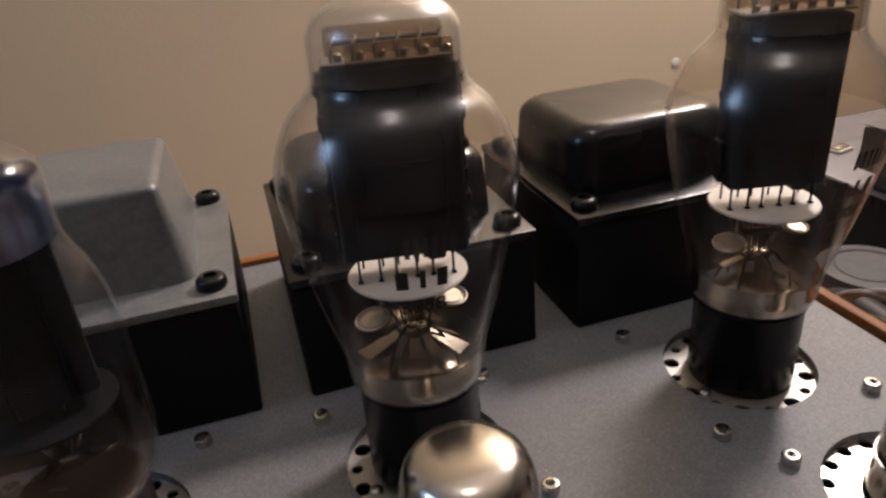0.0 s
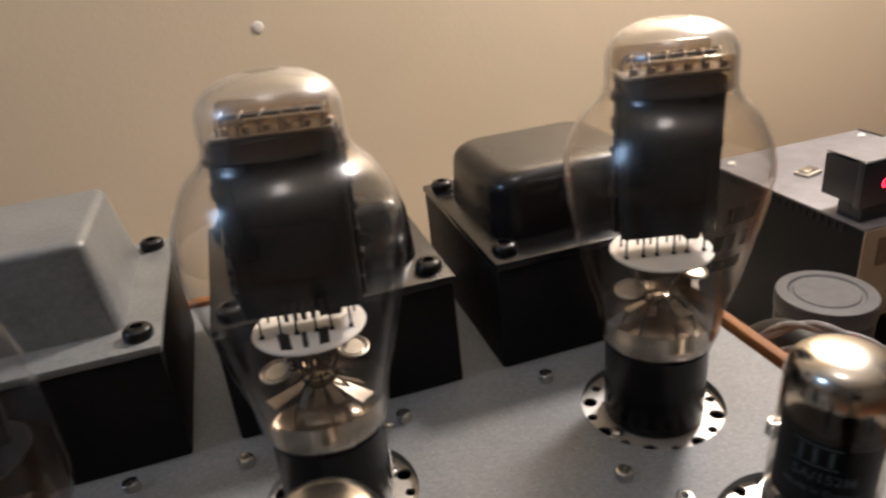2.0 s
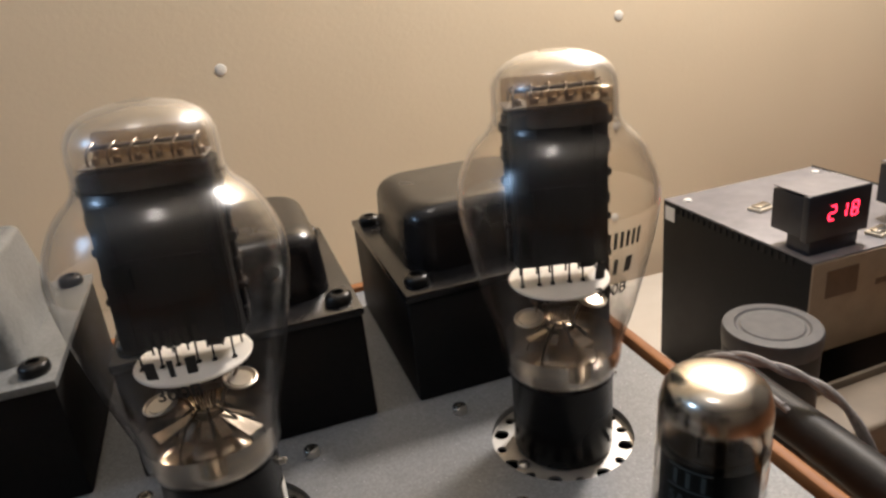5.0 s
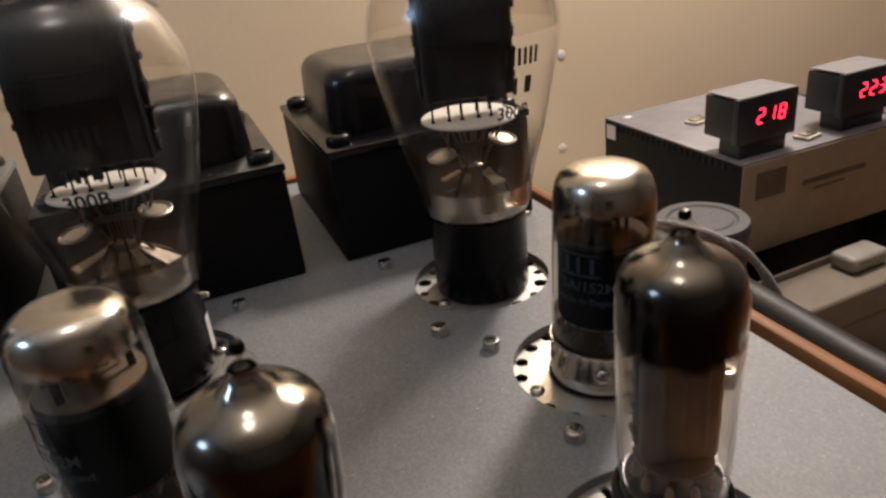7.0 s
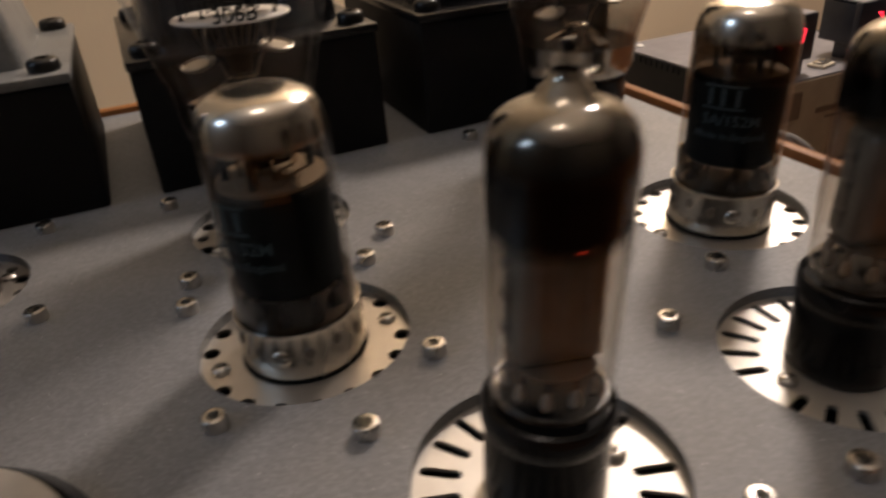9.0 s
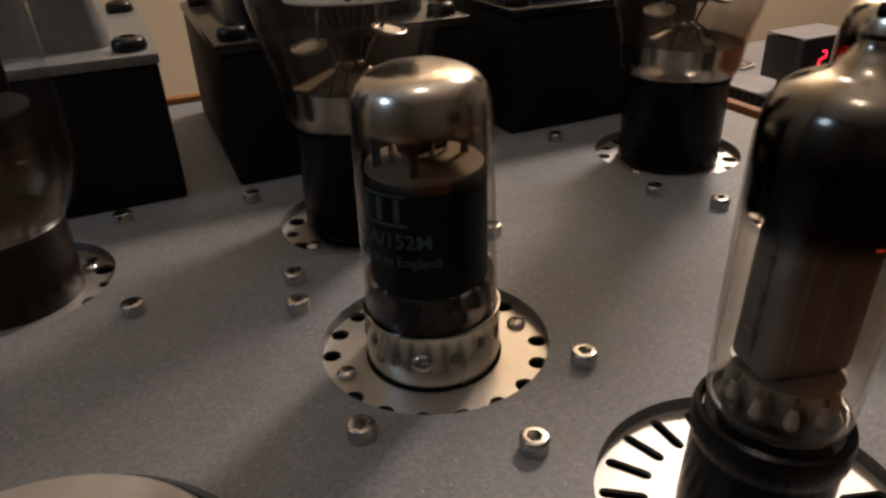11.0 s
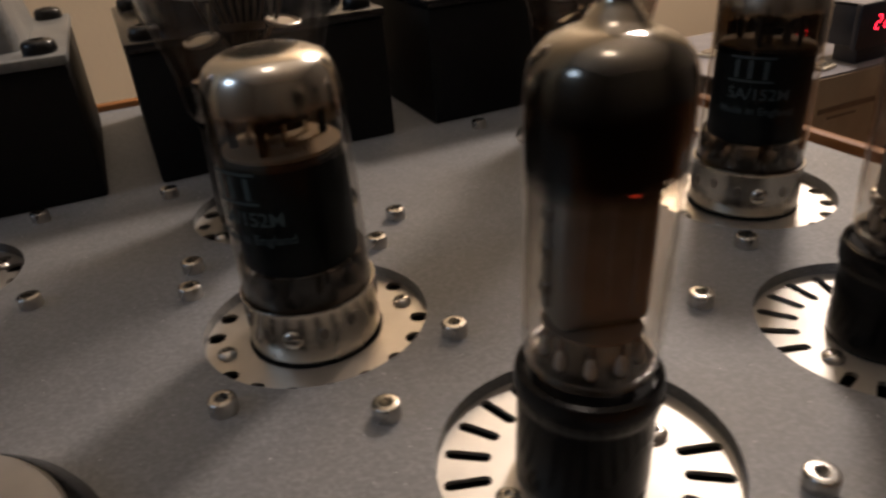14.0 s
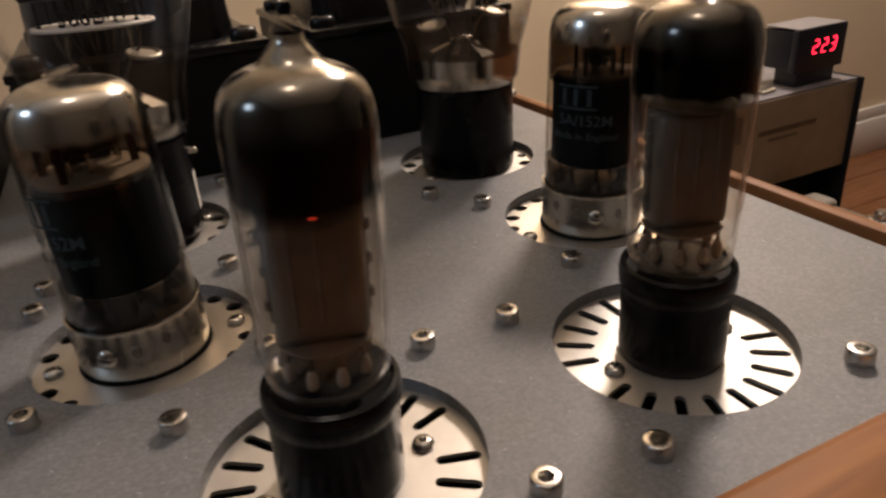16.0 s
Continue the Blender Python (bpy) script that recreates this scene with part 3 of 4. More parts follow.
def power_tube(x, y, turn, sticker, lean, back, lift, wide):
    """Large triode: black base, pear-shaped bulb, black plate box, white mica disc, silvered foot."""
    th = thing("power_tube", pose(x, y, lift, back, lean, 0), "large clear pear-shaped triode tube with a black base and black anode", "vacuum tube", "power tubes")
    ra = radius_of(smooth_profile(BULB))
    base = part("base", lathe([(0, -0.0024), (0.0163, -0.0024), (0.0174, -0.0014), (0.0177, 0.0004), (0.0177, 0.0278), (0.0181, 0.0288), (0.0182, 0.0300), (0.0178, 0.0308), (0.0166, 0.0304), (0.0, 0.0300)], 56), BAKELITE, th, "black bakelite base")
    part("bayonet_pin", lathe([(0.0, 0.0), (0.0010, 0.0), (0.0010, 0.0022), (0.0007, 0.0026), (0, 0.0026)], 12), STEEL, base, "small steel locating pin", at=pose(0.0174, -0.003, 0.0235, 0, 90, -10))
    if sticker:
        bm = rect_print([(0, 0, 0.0055, 0.0125)])
        part("label", wrap(bm, lambda h: 0.0178, 0.0110, -12), LABEL, base, "white paper sticker")
    g = part("bulb", lathe(smooth_profile(BULB), 72), GLASS, th, "clear blown glass bulb", 180)
    part("getter_coating", lathe([(max(0.001, ra(z) - 0.0006), z) for z in np.linspace(0.0300, 0.0430, 16)], 72), LOWGET, g, "silver mirror coating inside the foot of the bulb", 180)
    part("brown_film", lathe([(ra(z) - 0.0009, z) for z in np.linspace(0.0385, 0.0590, 16)], 72), BROWN_FILM, g, "thin brown film fading above the silver", 180)
    # extra rough-glossy shell that gives the dome its pale hazy sheen
    fm = part("dome_sheen", lathe([(ra(z) - 0.0005, z) for z in np.linspace(0.1185, 0.1378, 14)], 64), SHEEN_DOME, g, "added inner shell giving the dome a hazy sheen", 180)
    fm.visible_shadow = False
    # added glossy shell stands in for the broad reflection on the shoulder
    part("shoulder_sheen", lathe([(ra(z) - 0.0006, z) for z in np.linspace(0.0930, 0.1180, 14)], 64), SHEEN_SHOULDER, g, "added inner shell imitating the reflection across the shoulder", 180)
    m = pose(0, 0, 0, 0, 0, turn)
    # plate box with crimped, notched side seams and a tongue below
    bm = box(-wide, wide, -0.0072, 0.0072, 0.0712, 0.1215, 0.0012, 2)
    for sx in (-1, 1):
        box(sx * (wide + 0.0004) - 0.0010, sx * (wide + 0.0004) + 0.0010, -0.0014, 0.0014, 0.0720, 0.1205, 0.0004, 1, bm)
        for dz, h, out in ((0.0035, 0.0030, 0.0007), (0.0118, 0.0022, 0.0013), (0.0170, 0.0042, 0.0009), (0.0262, 0.0026, 0.0014), (0.0338, 0.0046, 0.0010), (0.0430, 0.0030, 0.0013)):
            box(sx * (wide + 0.0009) - out, sx * (wide + 0.0009) + out, -0.0026, 0.0026, 0.0718 + dz, 0.0718 + dz + h, 0.0005, 1, bm)
        box(sx * (wide - 0.0028) - 0.0021, sx * (wide - 0.0028) + 0.0021, -0.0076, -0.0068, 0.0722, 0.1210, 0.0005, 2, bm)
    box(0.0055, 0.0105, -0.0060, 0.0030, 0.0690, 0.0716, 0.0006, 1, bm)
    box(-0.0100, 0.0100, -0.0074, -0.0068, 0.0968, 0.0978, 0.0002, 1, bm)
    an = part("anode", bm, ANODE, th, "black carbonised anode box", at=m)
    for x0, x1, z0, z1 in ((-0.0140, -0.0086, 0.0890, 0.0962), (-0.0128, -0.0070, 0.1128, 0.1168), (0.0062, 0.0098, 0.1132, 0.1160)):
        part("window", box(x0, x1, -0.0079, -0.0070, z0, z1, 0.0005, 1), NEAR_BLACK, an, "dark pressed window")
    part("mica_disc", lathe([(0, 0.0632), (0.0165, 0.0632), (0.0168, 0.0637), (0.0165, 0.0642), (0, 0.0642)], 48), MICA, th, "white insulating disc", at=m)
    bm = bmesh.new()
    for k in range(6):
        xx = -0.0132 + k * 0.0050 + (0.0006 if k % 2 else 0.0)
        tube_path([(xx, -0.0050, 0.0643), (xx, -0.0048, 0.0716)], 0.00034, 6, bm)
        tube_path([(xx + 0.001, 0.004, 0.0643), (xx + 0.001, 0.004, 0.0716)], 0.00034, 6, bm)
        box(xx - 0.0007, xx + 0.0007, -0.0058, -0.0044, 0.0642, 0.0648, 0.0001, 1, bm)
    part("support_rods", bm, NEAR_BLACK, th, "row of thin dark rods under the anode", at=m)
    bm = bmesh.new()
    for k in range(7):
        xx = -0.0075 + k * 0.0025
        tube_path(curve_points([(xx, 0.001, 0.0633), (xx * 0.8, 0.0018 * (-1) ** k, 0.0575), (xx * 0.45, 0.0008, 0.0515), (xx * 0.35, 0, 0.0450)], 3), 0.00032, 6, bm)
    tube_path(curve_points([(-0.0118, 0.001, 0.0633), (-0.0092, -0.001, 0.0560), (-0.0052, 0.0, 0.0500), (-0.0034, 0, 0.0440)], 3), 0.0005, 6, bm)
    tube_path(curve_points([(0.0118, 0.001, 0.0633), (0.0105, 0.002, 0.0565), (0.0058, 0.001, 0.0500), (0.0036, 0, 0.0440)], 3), 0.0005, 6, bm)
    box(-0.0062, 0.0062, -0.0012, -0.0004, 0.0530, 0.0552, 0.0003, 1, bm)
    part("support_wires", bm, DARK_WIRE, th, "tangle of dull lead wires above the press", at=m)
    # pinched glass press, flared foot; bent bright strips imitate reflections in the mirror coating
    st = part("stem", lathe(smooth_profile([(0.0, 0.0470), (0.0042, 0.0466), (0.0052, 0.0440), (0.0054, 0.0400), (0.0062, 0.0362), (0.0100, 0.0330), (0.0165, 0.0312)]), 40), SILVERED, th, "silvered flaring glass stem", 180, at=m @ Matrix.Diagonal((1.0, 0.62, 1, 1)))
    petals = [(-158, 24, 0.0036, 0.0130), (-128, 48, 0.0018, 0.0090), (-92, 60, 0.0020, 0.0085), (-58, 48, 0.0018, 0.0092), (-26, 33, 0.0032, 0.0130), (20, 36, 0.0022, 0.0105), (160, 36, 0.0022, 0.0105)]
    if not sticker:
        petals = [(-170, 30, 0.0026, 0.0085), (-118, 58, 0.0016, 0.0060), (-44, 44, 0.0034, 0.0095), (24, 40, 0.0020, 0.0080)]
    for a, tilt, w, length in petals:
        ar = radians(a)
        b = box(-w, w, 0.0, length, -0.0002, 0.0002, 0.0001, 1)
        for v in b.verts:
            v.co.z -= 26.0 * v.co.y ** 2
            v.co.x *= 0.55 + 60 * v.co.y
        part("tab", b, PETAL, st, "bent bright strip imitating a reflection in the mirrored foot", at=pose(0.0036 * math.cos(ar), 0.0036 * math.sin(ar), 0.0452, -tilt + 22, 0, a - 90))
    bm = bmesh.new()
    for k in range(6):
        a = radians(-15 + k * 60)
        tube_path(curve_points([(0.0022 * math.cos(a), 0.0013 * math.sin(a), 0.0472), (0.0070 * math.cos(a), 0.0058 * math.sin(a), 0.0445), (0.0112 * math.cos(a), 0.0100 * math.sin(a), 0.0380), (0.0125 * math.cos(a), 0.0115 * math.sin(a), 0.0325)], 4), 0.00042, 6, bm)
    part("lead_wires", bm, BOLT, th, "dark lead wires running into the glass press", at=m)
    bm = box(-0.0026, 0.0026, -0.0004, 0.0, 0.0318, 0.0396, 0.0006, 2)
    tp = part("front_tab", bm, SILVERED, th, "bright tab with two small slots", at=pose(0.0006, -ra(0.036) + 0.0002, 0.0, -6, 0, 0))
    for sx in (-0.0009, 0.0009):
        part("slot", box(sx - 0.0004, sx + 0.0004, -0.0007, -0.00045, 0.0350, 0.0372, 0.0001, 1), NEAR_BLACK, tp)
    for sx, sy, zz in ((-1, -0.25, 0.0508), (1, 0.05, 0.0532)):
        bm = lathe([(0.0, 0.0), (0.0040, 0.0002), (0.0049, 0.0008), (0.0051, 0.0015), (0.0047, 0.0017), (0.0042, 0.0010), (0.0036, 0.0008), (0.0034, 0.0013), (0.0, 0.0012)], 28)
        cup = part("getter_ring", bm, CUP, th, "round pale getter cup on a wire", at=m @ pose(sx * 0.0112, sy * 0.014, zz, 10, 8 * sx, 0))
        part("getter_wire", tube_path(curve_points([(-sx * 0.0030, 0.002, 0.0014), (-sx * 0.0035, 0.003, 0.0050), (-sx * 0.0048, 0.004, 0.0090)], 4), 0.0005, 6), WIRE, cup)
    # upper mica with springs and hooks
    part("top_mica", box(-0.0160, 0.0160, -0.0062, 0.0062, 0.1222, 0.1230, 0.0003, 1), MICA_TOP, th, "brown upper mica plate", at=m)
    part("top_shield", box(-0.0100, 0.0156, -0.0085, -0.0079, 0.1165, 0.1275, 0.0012, 2), MICA_SHEET, th, "thin smoky mica sheet", at=m)
    part("top_shield", box(-0.0150, 0.0150, 0.0079, 0.0085, 0.1185, 0.1300, 0.0012, 2), MICA_SHEET, th, "thin smoky mica sheet", at=m)
    bm = bmesh.new()
    for k in range(6):
        xx = -0.0132 + k * 0.0053
        tube_path(curve_points([(xx, -0.0045, 0.1228), (xx, -0.0042, 0.1262), (xx + 0.0012, 0, 0.1282), (xx, 0.0042, 0.1262), (xx, 0.0045, 0.1228)], 4), 0.0004, 6, bm)
        lathe([(0.0, 0.1230), (0.0010, 0.1231), (0.0011, 0.1246), (0.0006, 0.1250), (0.0, 0.1250)], 8, bm, xx + 0.0016, -0.0030)
    part("filament_hooks", bm, DULL_WIRE, th, "row of filament spring hooks", at=m)
    part("hook_bar", box(-0.0135, 0.0135, -0.0010, 0.0010, 0.1262, 0.1276, 0.0004, 1), MICA_BROWN, th, "brown bar holding the filament hooks", at=m)
    # print on the bulb
    az, dz = (-96, -0.0028) if sticker else (-84, 0.0)
    for i in range(6):
        part("printed_bar", wrap(rect_print([(-0.0055 + i * 0.0022, 0, 0.0012, 0.0052)]), ra, 0.0870 + dz, az + 4), INK, g, "black printed bar")
    for px, w in ((-0.0050, 0.0030), (0.0, 0.0014), (0.0048, 0.0026)):
        part("printed_mark", wrap(rect_print([(px, 0, w, 0.0052)]), ra, 0.0782 + dz, az), INK, g, "black printed mark")
    part("printed_number", wrap(lettering("300B", 0.0056, 0.0001), ra, 0.0700 + dz, az), INK, g, "black printed 300B")
    return th


power_tube(*POWER_TUBES[0], -10, True, 1.0, -1.8, 0.0022, 0.0168)
power_tube(POWER_TUBES[1][0] + 0.0006, POWER_TUBES[1][1], -14, False, 0.7, 0.0, 0.0, 0.0150)


def rectifier_tube(x, y):
    th = thing("rectifier_tube", pose(x, y, 0), "clear shouldered rectifier tube with a brown base", "vacuum tube")
    prof = [(0.0172, 0.0185), (0.0190, 0.0215), (0.0222, 0.027), (0.0238, 0.034), (0.0240, 0.044), (0.0238, 0.060), (0.0234, 0.074), (0.0215, 0.084), (0.0188, 0.091), (0.0175, 0.097), (0.0176, 0.108),
            (0.0165, 0.113), (0.0120, 0.1172), (0.0060, 0.119), (0.0, 0.1195)]
    sp = smooth_profile(prof)
    ra = radius_of(sp)
    part("base", lathe([(0, -0.0042), (0.0162, -0.0042), (0.0172, -0.003), (0.0174, 0.018), (0.0178, 0.0195), (0.0168, 0.0205), (0, 0.02)], 48), BROWN_BASE, th, "glossy brown bakelite base")
    g = part("bulb", lathe(sp, 64), GLASS, th, "clear shouldered glass bulb", 180)
    g.visible_shadow = False
    # this band's blue paints the screen's reflection on the dome
    part("getter_coating", lathe([(max(0.0, ra(z) - 0.0006) if z < 0.1188 else 0.0, z) for z in np.linspace(0.0955, 0.119, 16)], 64), BLUE_REFLECTION, g, "bluish band in the dome painting the screen's reflection", 180)
    # added brown shell stands for reflections that veil the base
    part("foot_shell", lathe([(ra(z) - 0.0008, z) for z in np.linspace(0.0200, 0.0440, 12)], 64), BROWN_FILM, g, "added brown shell standing for reflections low in the bulb", 180)
    # bright metal strips added to make the glints low in the bulb
    for a, zz in ((-70, 0.041), (-52, 0.047), (-30, 0.036), (-88, 0.033)):
        ar = radians(a)
        part("glint_strip", box(-0.0022, 0.0022, -0.0002, 0.0002, 0.0, 0.0012, 0.0001, 1), WIRE, th, "small bright strip added as a glint", at=pose(0.0150 * math.cos(ar), 0.0150 * math.sin(ar), zz, 20, 15, a + 90))
    bm = box(-0.0135, 0.0135, -0.0085, 0.0085, 0.052, 0.0965, 0.002, 2)
    for sx in (-1, 1):
        box(sx * 0.0065 - 0.0006, sx * 0.0065 + 0.0006, -0.009, 0.009, 0.053, 0.093, 0.0004, 1, bm)
    part("anode", bm, ANODE, th, "black anode box", at=pose(0, 0, 0, 0, 0, 20))
    part("mica_disc", lathe([(0, 0.0482), (0.0175, 0.0482), (0.0175, 0.0490), (0, 0.0490)], 40), ANODE, th, "dark blackened mica disc")
    bm = bmesh.new()
    for k in range(5):
        a = 2 * math.pi * k / 5 + 0.4
        tube_path([(0.009 * math.cos(a), 0.009 * math.sin(a), 0.053), (0.007 * math.cos(a), 0.007 * math.sin(a), 0.042), (0.003 * math.cos(a), 0.003 * math.sin(a), 0.033)], 0.0005, 6, bm)
    part("support_wires", bm, WIRE, th, "nickel support wires")
    st = part("stem", lathe(smooth_profile([(0.0, 0.036), (0.0045, 0.035), (0.006, 0.028), (0.011, 0.0225), (0.016, 0.021)]), 32), GLASS_FOOT, th, "glass stem", 180)
    st.visible_shadow = False
    return th


rectifier_tube(*RECT)


def driver_tube(x, y, turn, lean, film_look, mica_look, ink):
    """Straight-sided tube in a metal skirt with a silver getter dome."""
    th = thing("driver_tube", pose(x, y, 0, 0, lean, 0), "straight-sided tube with silvered dome in an aluminium skirt", "vacuum tube", "driver tubes")
    sk = part("skirt", lathe([(0.0125, -0.0019), (0.0146, -0.0019), (0.0150, -0.0012), (0.0150, 0.0030), (0.0149, 0.0045), (0.0149, 0.0106), (0.0152, 0.0112), (0.0151, 0.0117), (0.0146, 0.0117), (0.0144, 0.009)], 56), RING, th, "dull aluminium base skirt")
    part("skirt_dimple", lathe([(0.0024, 0), (0.0021, 0.0006), (0.0012, 0.0011), (0, 0.0012)], 16), RING, sk, at=pose(0.01475 * math.cos(radians(-122)), 0.01475 * math.sin(radians(-122)), 0.0052, 90, 0, -122 + 90))
    # dents in darker metal, which also paints the skirt's smudgy dark reflections
    for k in range(13):
        a = radians(-122 + 26 + k * 26)
        part("crimp", lathe([(0.0014, 0), (0.0012, 0.0003), (0, 0.0004)], 14), DENT, sk, "dent in the skirt, coloured dark to paint reflections", at=pose(0.01478 * math.cos(a), 0.01478 * math.sin(a), 0.0060 + 0.0012 * (k % 2), 90, 0, math.degrees(a) + 90) @ Matrix.Diagonal((0.8, 1.2, 1, 1)))
    # flat black ring stands for the shaded gap round the skirt
    part("gap_ring", lathe([(0.0146, -0.0017), (0.0154, -0.0017), (0.0154, -0.0014), (0.0146, -0.0014)], 56), NEAR_BLACK, th, "black ring painting the shaded gap under the skirt")
    prof = smooth_profile([(0.0140, 0.0050), (0.0143, 0.012), (0.0144, 0.020), (0.0140, 0.050), (0.0139, 0.0545), (0.0130, 0.0588), (0.0112, 0.0614), (0.0075, 0.0631), (0.003, 0.0636), (0.0, 0.0636)])
    g = part("bulb", lathe(prof, 64), GLASS_TINT, th, "brownish glass envelope", 180)
    g.visible_shadow = False
    ra = radius_of(prof)
    zs = list(np.linspace(0.0490, 0.0628, 16))
    part("getter_coating", lathe([(ra(z) - 0.0003, z) for z in zs] + [(0.0028, 0.0633), (0, 0.0633)], 64), GOLDEN, g, "warm silver getter mirror with ragged edge", 180)
    film = part("getter_film", lathe([(ra(z) - 0.0005, z) for z in np.linspace(0.0425, 0.0540, 8)], 64), film_look, g, "thin brown film below the mirror", 180)
    film.visible_shadow = False
    bm = lathe([(0, 0.0188), (0.0118, 0.0188), (0.0125, 0.0195), (0.0125, 0.0428), (0.0120, 0.0434), (0, 0.0434)], 48)
    part("anode", bm, CAN, th, "black blackened anode can")
    part("mica_disc", lathe([(0, 0.0436), (0.0119, 0.0436), (0.0119, 0.0443), (0, 0.0443)], 40), mica_look, th, "mica disc over the anode")
    bm = bmesh.new()
    for k, (px, py) in enumerate(((-0.006, 0.002), (0.006, 0.003), (0.0, -0.004), (0.003, 0.007), (-0.004, -0.005))):
        tube_path([(px, py, 0.0440), (px, py, 0.0505 - 0.0006 * k)], 0.0006, 6, bm)
    box(-0.0045, -0.0015, -0.0010, 0.0010, 0.0443, 0.0525, 0.0003, 1, bm)
    box(-0.004, 0.006, 0.001, 0.0022, 0.0500, 0.0512, 0.0003, 1, bm)
    part("support_wires", bm, WIRE if mica_look is MICA_TAN else DARK_WIRE, th, "nickel supports above the mica", at=pose(0, 0, 0, 0, 0, turn))
    bm = box(-0.0050, 0.0046, -0.0024, 0.0028, 0.0464, 0.0488, 0.0008, 2)
    box(-0.0050, 0.0048, -0.0044, 0.0046, 0.0486, 0.0498, 0.0004, 1, bm)
    for px, py in ((-0.0085, 0.004), (0.0088, -0.002), (0.0075, 0.006), (-0.007, -0.006)):
        box(px - 0.0009, px + 0.0009, py - 0.0004, py + 0.0004, 0.0443, 0.0520, 0.0002, 1, bm)
    part("getter_frame", bm, ANODE, th, "dark blackened getter frame", at=pose(0, 0, 0, 0, 0, turn + 15))
    bm = bmesh.new()
    for k in range(8):
        a = 2 * math.pi * (k + 0.3) / 8
        tube_path([(0.0095 * math.cos(a), 0.0095 * math.sin(a), 0.0075), (0.0095 * math.cos(a), 0.0095 * math.sin(a), 0.019)], 0.0006, 6, bm)
        lathe([(0.0017, 0.0095), (0.0020, 0.0112), (0.0014, 0.0132), (0.0006, 0.0140)], 10, bm, 0.0095 * math.cos(a), 0.0095 * math.sin(a))
    part("pin_wires", bm, DARK_WIRE, th, "pin wires and glass beads above the base")
    part("foot", lathe([(0, 0.0120), (0.0085, 0.0118), (0.0125, 0.0105), (0.0136, 0.0065), (0, 0.006)], 40), MICA_BROWN, th, "glass foot inside the skirt")
    # dark shell added to dim the pins behind it
    fm = part("foot_shell", lathe([(ra(z) - 0.0006, z) for z in np.linspace(0.0085, 0.0195, 7)], 64), FILM_DARK, g, "added dark brown shell dimming the pins", 180)
    fm.visible_shadow = False
    for mark in ((-0.0046, 0.0, 0.0012, 0.0046), (-0.0012, 0.0, 0.0012, 0.0046), (0.0026, 0.0, 0.0012, 0.0046), (-0.0010, -0.0030, 0.0115, 0.0006), (-0.0010, 0.0030, 0.0115, 0.0006)):
        part("printed_bar", wrap(rect_print([mark]), ra, 0.0395, -146), ink, g, "dim teal printed bar")
    part("printed_number", wrap(lettering("5A/152M", 0.0042, 0.00006), ra, 0.0331, -140), ink, g, "teal printed 5A/152M")
    part("printed_words", wrap(lettering("Made in England", 0.0029, 0.00004), ra, 0.0288, -140), ink, g, "teal printed Made in England")
    return th


driver_tube(DRIVERS[0][0] - 0.0003, DRIVERS[0][1], 0, -0.1, FILM, MICA_TAN, TEAL)
# mica and wires take darker colours here to paint the tube's dim inside
driver_tube(DRIVERS[1][0] + 0.0008, DRIVERS[1][1], 40, 2.0, FILM_DARK, MICA_BROWN, TEAL_DIMMED)


